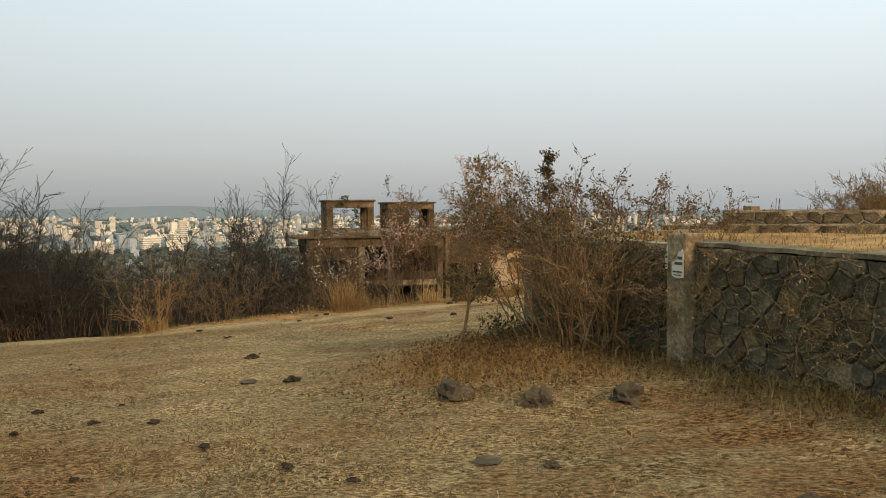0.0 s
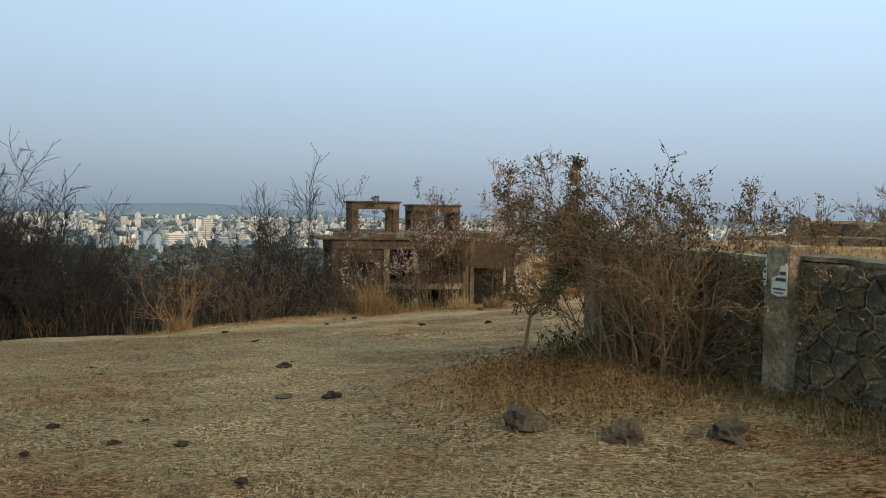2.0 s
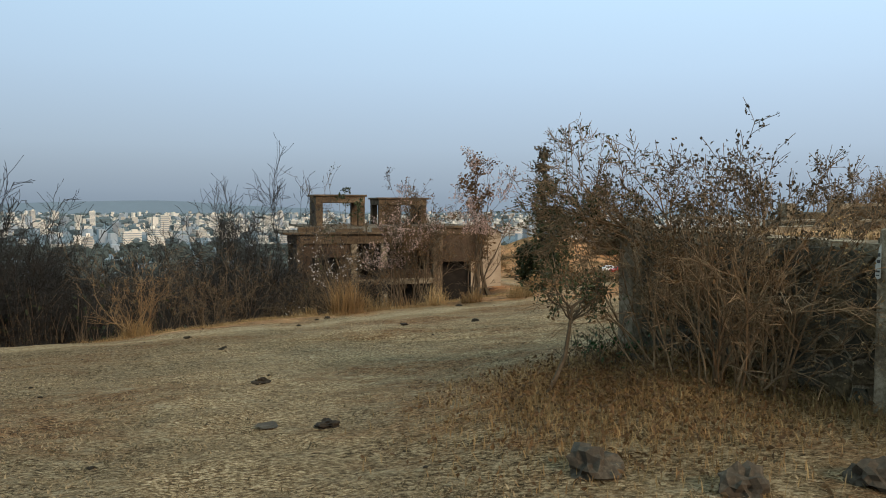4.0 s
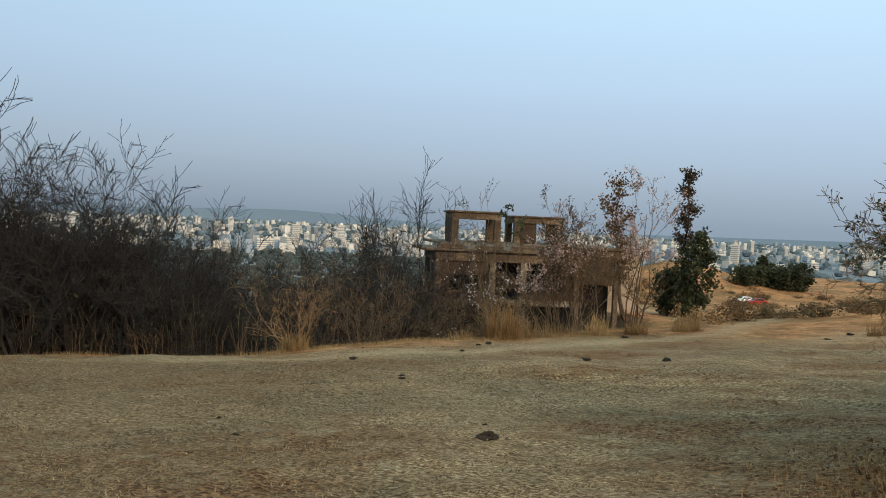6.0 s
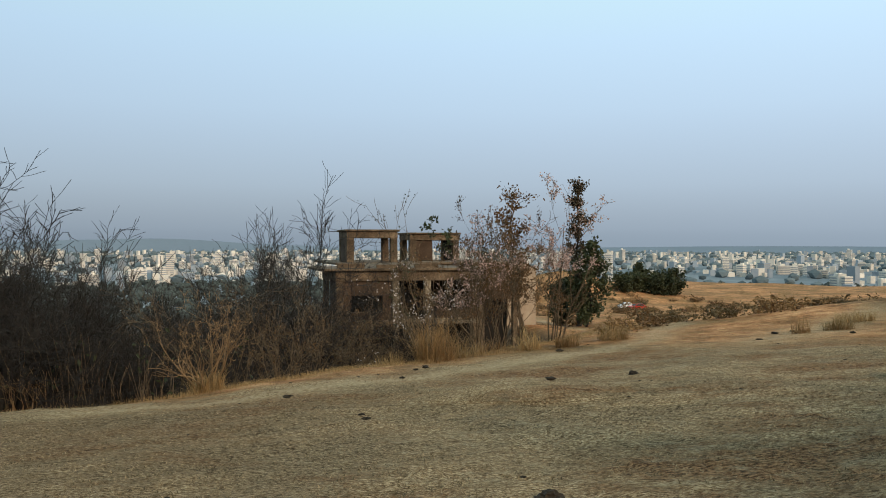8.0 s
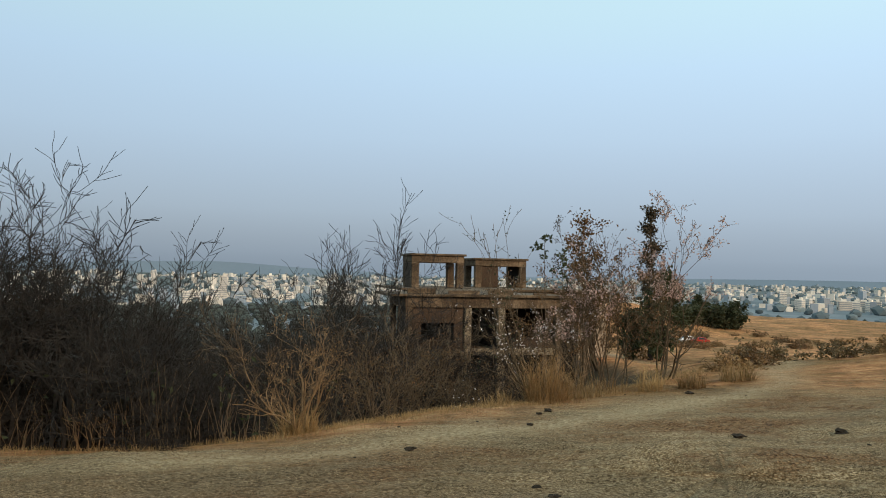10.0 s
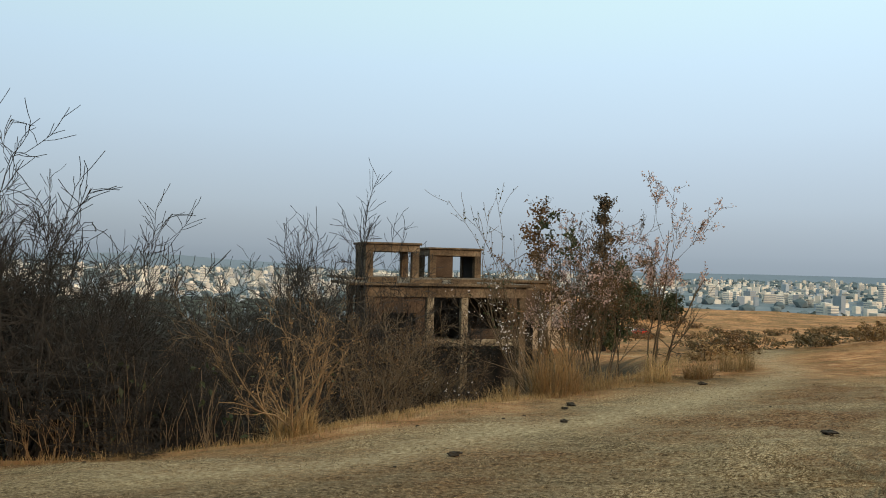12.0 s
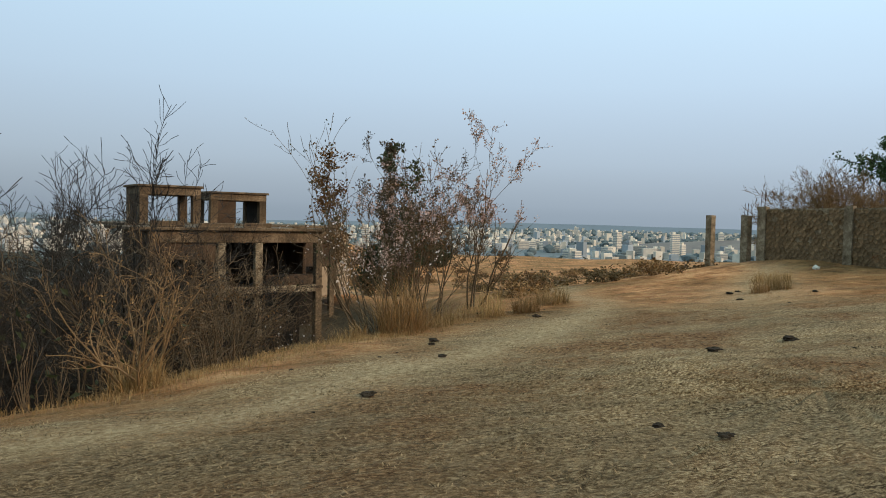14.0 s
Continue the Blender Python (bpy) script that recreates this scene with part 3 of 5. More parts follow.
def poster(at, width, height, turn, label):
    root = tagged(new("poster"), label, "poster")
    root.matrix_world = Matrix.Translation(at) @ Matrix.Rotation(turn, 4, "Z")
    rng = random.Random(5)
    edge = [(-0.5, -0.42), (-0.1, -0.5), (0.5, -0.46), (0.5, 0.2), (0.42, 0.5), (0.05, 0.38), (-0.1, 0.12), (-0.5, 0.02)]
    bm = bmesh.new()
    f = bm.faces.new([bm.verts.new((x * width, -0.004, z * height)) for x, z in edge])
    ext = bmesh.ops.extrude_face_region(bm, geom=[f])
    bmesh.ops.translate(bm, verts=[v for v in ext["geom"] if isinstance(v, bmesh.types.BMVert)], vec=(0, 0.003, 0))
    part("sheet", bm, M_PAPER, root, "torn off-white paper")
    for k, (z, x0, x1, h) in enumerate(((0.14, 0.02, 0.4, 0.10), (-0.04, -0.2, 0.42, 0.09), (-0.30, -0.38, 0.42, 0.05), (-0.40, -0.3, 0.3, 0.03))):
        part("bar", block((abs(x1 - x0) * width, 0.003, h * height), ((x0 + x1) / 2 * width, -0.0075, z * height)), M_INK, root)
    return root


face = p_at + W_OUT * 0.128
poster((face.x + W_WAY.x * 0.045, face.y + W_WAY.y * 0.045, 1.05), 0.15, 0.26, w_turn, "torn white notice with dark print on the pillar")
poster((face.x - W_WAY.x * 0.10, face.y - W_WAY.y * 0.10, 1.10), 0.035, 0.22, w_turn, "torn strip of white paper on the pillar")

# the cement cap along the wall and the earth that fills the terrace
bm = bmesh.new()
rng = random.Random(11)
rows = []
for i in range(41):
    t = 1.30 + (W_LONG - 1.30) * i / 40
    if i < 12:
        t = 2.35 + (W_LONG - 2.35) * i / 40
    p = W_CORNER + W_WAY * t
    top = W_TOP + 0.01 - 0.17 * t / W_LONG + rng.uniform(-0.007, 0.006)
    a, b = p + W_OUT * (0.022 + rng.uniform(-0.035, 0.025)), p - W_OUT * (0.24 + rng.uniform(-0.09, 0.06))
    rows.append([bm.verts.new(v) for v in ((a.x, a.y, top - 0.034), (a.x, a.y, top), (b.x, b.y, top + 0.01), (b.x, b.y, top - 0.034))])
for r, s in zip(rows, rows[1:]):
    for k in range(4):
        bm.faces.new((r[k], r[(k + 1) % 4], s[(k + 1) % 4], s[k]))
bm.faces.new(rows[0]), bm.faces.new(rows[-1][::-1])
tagged(part("wall_cap", bm, M_CAP, None), "thin grey cement capping along the terrace wall", "wall cap", kind="structure")

quad = [W_CORNER - W_OUT * 0.3 + W_BACK * 0.25, w_end - W_OUT * 0.3, w_end - W_OUT * 16, W_CORNER + W_BACK * 15 - W_OUT * 2.0]
nn = 40
verts, faces = [], []
for i in range(nn + 1):
    for j in range(nn + 1):
        p = quad[0].lerp(quad[1], i / nn).lerp(quad[3].lerp(quad[2], i / nn), j / nn)
        verts.append((p.x, p.y, 1.15 + 0.006 * j + 0.05 * noise.noise((p.x * 0.7, p.y * 0.7, 0)) - 0.12 * i / nn * (1 - j / nn)))
faces = [(i * (nn + 1) + j, (i + 1) * (nn + 1) + j, (i + 1) * (nn + 1) + j + 1, i * (nn + 1) + j + 1) for i in range(nn) for j in range(nn)]
M_FILL = rough_mat("terrace_dry_grass", (0.07, 0.035, 0.013), (0.27, 0.145, 0.055), (0.50, 0.31, 0.14), 1.6, 22, 0.95, 0.7, spread=0.17)
fill = tagged(new("terrace_ground", mesh_of("terrace_ground", verts, faces, M_FILL)), "orange dry grass covering the filled terrace", "ground", kind="structure")

# low stone wall at the back of the terrace, in two tiers
back_a, back_b = Vector((4.75, 9.35)), Vector((12.4, 8.7))
back_in = Vector((0.086, 0.996))
wall_back = wall_core("wall_terrace_back", back_a, back_b, 0.4, 0.7, 1.50, 1.46, "low dark stone wall at the back of the terrace", back_in)
step_a, step_b = Vector((3.6, 8.55)), Vector((10.2, 7.6))
wall_step = wall_core("wall_terrace_step", step_a, step_b, 0.35, 0.7, 1.30, 1.32, "lower tier of dark stones across the terrace", Vector((0.14, 0.99)))


# ---- the unfinished concrete building ----
BU, BV = Vector((0.940, 0.342)), Vector((-0.342, 0.940))     # along the front, and into its depth
ruin = tagged(new("unfinished_building"), "abandoned unfinished brown concrete building with open bays, among bare trees", "building")


def uv(u, v):
    return BU * u + BV * v


def bblock(name, u0, u1, v0, v1, z0, z1, material, label="", bevel=0.025, parent=None, seed=1):
    c = uv((u0 + u1) / 2, (v0 + v1) / 2)
    bm = block((u1 - u0, v1 - v0, z1 - z0), (0, 0, 0), bevel, 0, 0.018, random.Random(seed))
    ob = part(name, bm, material, parent or ruin, label)
    ob.matrix_local = Matrix.Translation((c.x, c.y, z0)) @ Matrix.Rotation(math.atan2(BU.y, BU.x), 4, "Z")
    return ob


ROOF, BEAM, FLOOR, FOOT = -0.17, -0.92, -3.22, -9.0
V_F = 46.75


def wall_with_window(u0, u1, v, z0, z1, wu0, wu1, wz0, wz1, label, material=M_RUINWALL):
    """An infill wall in four pieces round a window hole, with a thin sill."""
    bblock("wall_panel", u0, wu0, v, v + 0.16, z0, z1, material, label, seed=71)
    bblock("wall_panel", wu1, u1, v, v + 0.16, z0, z1, material, seed=72)
    bblock("wall_panel", wu0, wu1, v + 0.004, v + 0.156, z0, wz0, material, seed=73)
    bblock("wall_panel", wu0, wu1, v + 0.004, v + 0.156, wz1, z1, material, seed=74)
    bblock("window_sill", wu0 - 0.08, wu1 + 0.08, v - 0.07, v + 0.2, wz0 - 0.02, wz0 + 0.05, M_RUIN)


# front wing: roof slab with an overhang, edge beams
bblock("roof_slab", 5.35, 15.75, 46.35, 51.6, ROOF - 0.15, ROOF, M_RUIN, "stained concrete roof slab with an overhang")
bblock("beam", 6.2, 15.35, V_F - 0.16, V_F + 0.14, BEAM, ROOF - 0.155, M_RUIN, "stained brown edge beam")
bblock("beam", 6.2, 6.5, V_F + 0.14, 51.4, BEAM, ROOF - 0.155, M_RUIN)
bblock("beam", 15.05, 15.35, V_F + 0.14, 51.4, BEAM, ROOF - 0.155, M_RUIN)
bblock("beam", 9.6, 9.86, V_F + 0.14, 51.4, BEAM + 0.1, ROOF - 0.155, M_RUIN)
# columns of the front and of the rear row
for k, u in enumerate((6.42, 9.75, 11.70, 15.12)):
    bblock("column", u - 0.19, u + 0.19, V_F - 0.2, V_F + 0.18, FOOT, BEAM - 0.002, M_CONC if k in (1, 2) else M_RUIN, "pale weathered column" if k in (1, 2) else "", seed=k)
    bblock("column", u - 0.17, u + 0.17, 51.1, 51.45, FOOT, BEAM - 0.002, M_RUIN, seed=20 + k)
# storey floors
bblock("floor_slab", 6.1, 15.4, V_F - 0.1, 51.4, FLOOR - 0.16, FLOOR, M_RUIN, "broken concrete floor slab")
bblock("floor_edge", 9.95, 11.5, V_F - 0.24, V_F - 0.1, FLOOR - 0.30, FLOOR + 0.06, M_CONC, "paler concrete lip of the floor")
bblock("floor_edge", 11.9, 14.92, V_F - 0.24, V_F - 0.1, FLOOR - 0.30, FLOOR + 0.06, M_CONC, "paler concrete lip of the floor")
bblock("lintel", 6.62, 9.55, V_F - 0.14, V_F + 0.12, FLOOR - 0.34, FLOOR - 0.02, M_RUIN)
# infill of the bays; near-black plaster holds their interior shade in its colour
wall_with_window(6.62, 9.55, V_F - 0.02, FLOOR + 0.002, BEAM - 0.004, 7.15, 9.0, -2.75, -1.75, "brown plastered infill wall round a window hole")
wall_with_window(6.62, 9.55, V_F - 0.02, FOOT, FLOOR - 0.345, 6.9, 9.1, -6.6, -4.2, "lower infill wall with a hole, shade in its colour", M_RUINSHADE)
bblock("wall_panel", 9.9, 15.0, 50.6, 50.75, FLOOR + 0.002, BEAM, M_RUINSHADE, "inner wall with the interior shade in its colour")
bblock("wall_panel", 9.9, 15.0, 48.6, 48.75, FOOT, FLOOR - 0.165, M_RUINSHADE, "inner wall with the interior shade in its colour")
bblock("wall_panel", 6.6, 9.6, 50.6, 50.75, FOOT, BEAM, M_RUINSHADE)
bblock("wall_panel", 11.62, 11.78, V_F + 0.3, 50.5, FLOOR + 0.002, BEAM, M_RUINSHADE)
bblock("wall_panel", 6.35, 6.5, V_F + 0.3, 51.0, FOOT, FLOOR - 0.165, M_RUINSHADE)
bblock("wall_panel", 6.35, 6.5, V_F + 0.3, 49.2, FLOOR + 0.002, BEAM - 0.002, M_RUINWALL, "brown end wall")
bblock("wall_panel", 15.06, 15.22, 48.4, 51.0, FLOOR + 0.002, BEAM - 0.002, M_RUINWALL)
bblock("parapet", 12.1, 14.8, V_F - 0.12, V_F + 0.02, FLOOR + 0.06, FLOOR + 0.62, M_RUINWALL, "half-built brown block parapet")
# broken upstand along the roof edge
for k, (p0, p1, h) in enumerate(((6.3, 7.9, 0.30), (8.6, 10.4, 0.22), (10.9, 12.4, 0.26), (13.6, 14.4, 0.12))):
    bblock("parapet", p0, p1, V_F - 0.14, V_F + 0.02, ROOF + 0.002, ROOF + h, M_RUIN, seed=80 + k)
# rear wing that carries the stair heads
bblock("roof_slab", 8.7, 24.0, 60.6, 71.0, ROOF - 0.19, ROOF - 0.02, M_RUIN, "stained concrete roof slab of the rear wing")
bblock("roof_slab", 9.4, 14.6, 51.65, 60.55, ROOF - 0.19, ROOF - 0.02, M_RUIN)
bblock("beam", 8.9, 23.8, 60.8, 61.1, BEAM, ROOF - 0.2, M_RUIN)
for k, u in enumerate((9.1, 12.7, 16.4, 20.1, 23.5)):
    bblock("column", u - 0.19, u + 0.19, 60.75, 61.13, FOOT - 2, BEAM - 0.002, M_RUIN, seed=40 + k)
bblock("wall_panel", 9.3, 23.3, 62.0, 62.16, FOOT - 2, BEAM, M_RUINSHADE, "inner wall with the interior shade in its colour")
bblock("wall_panel", 20.3, 23.3, 60.85, 61.0, FLOOR, BEAM - 0.002, M_RUINWALL)


def stair_head(u0, u1, v0, v1, top, label, seed):
    """An open concrete stair head: four legs, ring beams, a thin slab."""
    base, leg = ROOF - 0.018, 0.55
    for k, (u, v) in enumerate(((u0, v0), (u1 - leg, v0), (u0, v1 - leg), (u1 - leg, v1 - leg))):
        bblock("tower_column", u, u + leg, v, v + leg, base, top - 0.66, M_RUIN, seed=seed + k)
    bblock("tower_beam", u0, u1, v0, v0 + 0.3, top - 0.658, top - 0.15, M_RUIN, label)
    bblock("tower_beam", u0, u1, v1 - 0.3, v1, top - 0.658, top - 0.15, M_RUIN)
    bblock("tower_beam", u0 + 0.02, u0 + 0.3, v0 + 0.302, v1 - 0.302, top - 0.64, top - 0.15, M_RUIN)
    bblock("tower_beam", u1 - 0.3, u1 - 0.02, v0 + 0.302, v1 - 0.302, top - 0.64, top - 0.15, M_RUIN)
    bblock("tower_slab", u0 - 0.16, u1 + 0.14, v0 - 0.16, v1 + 0.16, top - 0.148, top, M_RUIN, "thin dark-edged roof slab")


stair_head(9.75, 13.8, 61.7, 65.1, 2.38, "sunlit brown beam", 50)
bblock("tower_wall", 9.8, 9.95, 62.3, 64.5, ROOF, 1.72, M_RUINWALL, "brown block side wall of the stair head")
bblock("tower_wall", 13.2, 13.74, 61.78, 61.95, ROOF, 0.75, M_RUINWALL)
stair_head(16.1, 20.55, 66.3, 69.8, 2.24, "sunlit brown beam", 60)
bblock("tower_wall", 16.66, 18.15, 66.5, 66.68, ROOF, 1.58, M_RUINWALL, "brown block wall in the stair head")
bblock("tower_wall", 17.9, 18.9, 69.2, 69.35, ROOF, 1.58, M_RUINWALL, "brown block wall in the stair head")
# shade of the recess is put into this wall's colour
bblock("tower_wall", 20.1, 20.25, 66.9, 69.2, ROOF, 1.58, M_RUINSHADE, "inner face of the stair head, coloured dark as shade")
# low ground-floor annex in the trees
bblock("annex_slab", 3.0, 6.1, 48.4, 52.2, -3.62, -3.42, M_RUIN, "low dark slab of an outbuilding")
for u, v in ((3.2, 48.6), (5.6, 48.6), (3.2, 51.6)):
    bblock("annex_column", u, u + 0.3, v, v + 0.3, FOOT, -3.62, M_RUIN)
bblock("annex_wall", 3.5, 5.6, 49.4, 49.55, FOOT, -3.62, M_RUINSHADE)

# small pale gabled hut past the building
hut = tagged(new("hut"), "small cream-plastered hut with a low gable, sunlit behind the ruin", "hut")
hut_turn = math.atan2(BU.y, BU.x)
hut_at = uv(26.3, 66.0)
bm = bmesh.new()
rings = [[bm.verts.new((x, y, z)) for x, z in ((-1.5, -6.0), (1.5, -6.0), (1.5, -1.05), (0.1, -0.40), (-1.5, -1.15))] for y in (0, 3.2)]
bm.faces.new(rings[0]), bm.faces.new(rings[1][::-1])
for i in range(5):
    bm.faces.new((rings[0][i], rings[0][(i + 1) % 5], rings[1][(i + 1) % 5], rings[1][i]))
ob = part("wall", bm, M_CREAM, hut)
ob.matrix_local = Matrix.Translation((hut_at.x, hut_at.y, 0)) @ Matrix.Rotation(hut_turn, 4, "Z")
for k, (x0, z0, x1, z1) in enumerate(((-1.75, -1.22, 0.1, -0.36), (0.1, -0.36, 1.7, -1.10))):
    bm = bmesh.new()
    quad_v = [bm.verts.new(v) for v in ((x0, -0.15, z0), (x1, -0.15, z1), (x1, 3.35, z1), (x0, 3.35, z0))]
    f = bm.faces.new(quad_v)
    ext = bmesh.ops.extrude_face_region(bm, geom=[f])
    bmesh.ops.translate(bm, verts=[v for v in ext["geom"] if isinstance(v, bmesh.types.BMVert)], vec=(0, 0, 0.09))
    ob = part("roof", bm, M_RUIN, hut, "thin brown roof sheet")
    ob.matrix_local = Matrix.Translation((hut_at.x, hut_at.y, 0)) @ Matrix.Rotation(hut_turn, 4, "Z")


# ---- plants at the terrace wall ----
bush_at = Vector((2.24, 5.75)) + W_OUT * 0.20
plant("bare_bush", 21, M_CANE, M_TWIGLEAF, "tall bare bush of thin canes with sparse olive leaves", "bush", (bush_at.x, bush_at.y, 0.02), split=True,
             stems=46, height=2.32, lean=0.34, radius=0.0115, depth=2, kids=6, base=0.50, rise=-0.012, wander=0.065, leaves=2600, leaf=0.019, shrink=0.34, fork=(0.3, 0.85), least=0.0022, tip_from=0.5, steps=9)
plant("bare_bush", 22, M_CANE, M_LEAF, "bare shrub with a wide flat crown over the corner post", "bush", (2.02, 6.98, 1.06), split=True,
              stems=18, height=1.66, lean=0.48, radius=0.017, depth=3, kids=6, base=0.15, rise=0.012, wander=0.11, leaves=1700, leaf=0.020, shrink=0.42, fork=(0.4, 0.95), least=0.0022, tip_from=0.1, steps=7, toward=(-1.25, -0.15, -0.20))
plant("bare_bush", 23, M_CANE, M_BROWNLEAF, "bare tangled bush rooted along a dark stone wall", "bush", (2.40, 5.35, 0.05), split=True,
      stems=20, height=2.15, lean=0.34, radius=0.010, depth=2, kids=5, base=0.35, rise=-0.01, wander=0.07, leaves=900, leaf=0.020, shrink=0.36, least=0.0022, tip_from=0.4, steps=8)
plant("bare_bush", 24, M_CANE, M_TWIGLEAF, "thin leafy shrub standing on the terrace corner", "bush", (2.75, 6.35, 1.08), split=True,
      stems=20, height=1.15, lean=0.42, radius=0.008, depth=2, kids=5, base=0.45, rise=0.0, wander=0.08, leaves=1200, leaf=0.019, shrink=0.42, least=0.0021, tip_from=0.3)
plant("bare_bush", 25, M_CANE, M_TWIGLEAF, "thin twiggy shrub at the edge of the terrace", "bush", (3.75, 6.5, 1.08), split=True,
      stems=14, height=0.85, lean=0.4, radius=0.006, depth=2, kids=5, base=0.25, rise=0.0, wander=0.08, leaves=500, leaf=0.016, shrink=0.42, least=0.002, tip_from=0.3)


def sapling(at, label, seed):
    """A small crooked tree: one curved stem, a flat crown of fine twigs and few leaves."""
    rng = np.random.default_rng(seed)
    segs, tips = [], []
    p = np.array([0.0, 0.0, -0.05])
    bend = [(0.08, 0.02, 0.15), (0.08, 0.02, 0.18), (0.03, 0.0, 0.20), (0.02, 0.01, 0.18)]
    r = 0.021
    for k, b in enumerate(bend):
        q = p + np.array(b)
        segs.append((*p, *q, r, r * 0.9))
        p, r = q, r * 0.9
    for k in range(12):
        a = rng.uniform(0, 2 * np.pi)
        way = (math.cos(a), math.sin(a), rng.uniform(0.35, 1.0))
        grow(rng, p - np.array([0, 0, rng.uniform(0, 0.16)]), way, rng.uniform(0.22, 0.38), 0.008, 2, 0.03, 0.18, (0.4, 1.0), 4, 0.6, segs, tips, 5, 0.0018)
    root = tagged(new("sapling"), label, "sapling")
    root.location = (at[0], at[1], gz(*at))
    part("trunk", mesh_of("sapling_trunk", *tubes(segs, 5), M_DRYTWIG), None, root)
    tips = np.array(tips)
    pick = tips[rng.integers(0, len(tips), 760)] + rng.normal(0, 0.02, (760, 3))
    part("foliage", mesh_of("sapling_leaves", *leaf_cards(pick[:520], rng, 0.020), M_LEAF), None, root)
    part("dry_foliage", mesh_of("sapling_dry_leaves", *leaf_cards(pick[520:], rng, 0.020), M_BROWNLEAF), None, root, "dry brown leaves")
    return root


sapling((0.74, 5.45), "small crooked sapling with a thin twiggy crown in dry grass", 31)
plant("small_shrub", 33, M_DRYTWIG, M_GREEN, "small green-leaved shrub low beside the sapling", "shrub", (1.42, 6.15), split=True, stems=9, height=0.62, lean=0.6, radius=0.008, depth=2, kids=3, base=0.2,
      rise=0.03, leaves=200, leaf=0.028, shrink=0.5, least=0.002)
plant("small_shrub", 34, M_DRYTWIG, M_LEAF, "thin leafless shrub low beside the sapling", "shrub", (1.2, 6.3), split=True, stems=7, height=0.5, lean=0.6, radius=0.007, depth=2, kids=3, base=0.25,
      rise=0.02, leaves=60, leaf=0.022, shrink=0.5, least=0.002)

# ---- thicket of bare trees below the bank ----
bare = []
for k, (stems, height, lean, label) in enumerate((
        (7, 5.6, 0.36, "bare dark many-stemmed tree with fine upturned twigs"), (5, 6.2, 0.28, "bare dark slender tree with fine upturned twigs"),
        (9, 4.6, 0.48, "bare dark spreading shrub below the bank"), (6, 5.8, 0.42, "bare dark leaning tree below the bank"), (12, 3.4, 0.5, "low bare tangled shrub below the bank"))):
    t = plant("bare_tree", 40 + k, M_TWIG, None, label, "tree", (-12 - 3 * k, 22.0 + k), group="bare trees below the bank", stems=stems, height=height, lean=lean, radius=0.052,
              depth=3, kids=6, base=0.35, rise=0.04, wander=0.19, shrink=0.48, fork=(0.35, 1.0), least=0.0062, sides=3, steps=6)
    t.location.z = gz(t.location.x, t.location.y) - 0.1
    bare.append(t)
rng = np.random.default_rng(77)
count = 0
for x in np.arange(-46, -8.3, 1.02):
    for depth in (0.8, 1.9, 3.4, 6.0):
        px = x + rng.uniform(-0.7, 0.7)
        lip = 17.4 if px < -8.2 else 17.6 + (px + 8.2) * 1.1
        py = lip + depth + rng.uniform(-0.5, 0.9)
        if px > -9.6 and depth < 2:
            continue
        tall = 1.15 + 0.28 * min(1.0, max(0.0, (-px - 14.5) / 3.0)) if px < -13.0 else 0.50 + 0.65 * max(0.0, -px - 8.6) / 4.4
        kind = (2, 0, 0, 1, 3)[int(rng.integers(0, 5))] if depth < 6 else (0, 1, 3)[int(rng.integers(0, 3))]
        kind = (2, 4)[kind % 2] if px > -11.2 else kind
        tall = tall * (0.76 if kind == 1 else 1.0)
        c = repeat(bare[kind], (px, py), rng.uniform(0, 6.28), float(tall * rng.uniform(0.80, 1.0) * (1 + 0.05 * max(0.0, depth - 2.5))), 0.1)
        count += 1
for x, y, s in ((-9.5, 37.0, 1.75), (-11.2, 36.5, 1.5), (-12.4, 39.0, 1.6), (-12.6, 44.5, 1.7), (-10.4, 30.0, 0.9), (-14.5, 33, 1.2), (-17, 35, 1.3), (-20, 33, 1.2),
                (-24, 36, 1.3), (-28, 33, 1.2), (-8.6, 25.0, 0.6), (-13, 28.5, 0.9), (-16, 41, 1.5), (-14.5, 50.0, 1.8), (-17.5, 54.0, 1.8), (-11.4, 42.0, 1.3), (-10.6, 33.5, 1.25), (-12.2, 32.0, 1.15), (-11.6, 29.5, 0.95), (-13.8, 36.0, 1.45), (-15.2, 38.0, 1.5), (-13.4, 41.5, 1.6), (-16.4, 45.0, 1.7), (-9.9, 34.8, 1.1)):
    repeat(bare[int(rng.integers(0, 4))], (x, y), rng.uniform(0, 6.28), s * 0.96, 0.1)

# undergrowth that closes the foot of the thicket: fine dry canes past counting
spots = []
while len(spots) < 4200:
    px = rng.uniform(-46, -7.9)
    lip = 17.4 if px < -8.2 else 17.6 + (px + 8.2) * 1.1
    py = lip + 0.25 + abs(rng.normal(0, 4.5))
    spots.append((px, py))
spots = np.array(spots)
zs = ground_height(spots[:, 0], spots[:, 1])
segs = []
for (px, py), z in zip(spots, zs):
    h = rng.uniform(0.5, 1.9) * (0.6 if px > -10 else 1.0)
    dx, dy = rng.normal(0, 0.22, 2) * h
    mx, my = px + dx * 0.4 + rng.normal(0, 0.05), py + dy * 0.4
    segs.append((px, py, z - 0.05, mx, my, z + h * 0.55, 0.008, 0.006))
    segs.append((mx, my, z + h * 0.55, px + dx, py + dy, z + h, 0.006, 0.004))
tagged(new("thicket_undergrowth", mesh_of("thicket_undergrowth", *tubes(segs, 3), M_DRYTWIG)), "dense brown undergrowth of bare canes below the bank", "undergrowth", kind="stuff")
spots = spots[rng.integers(0, len(spots), 3000)] + rng.normal(0, 0.25, (3000, 2))
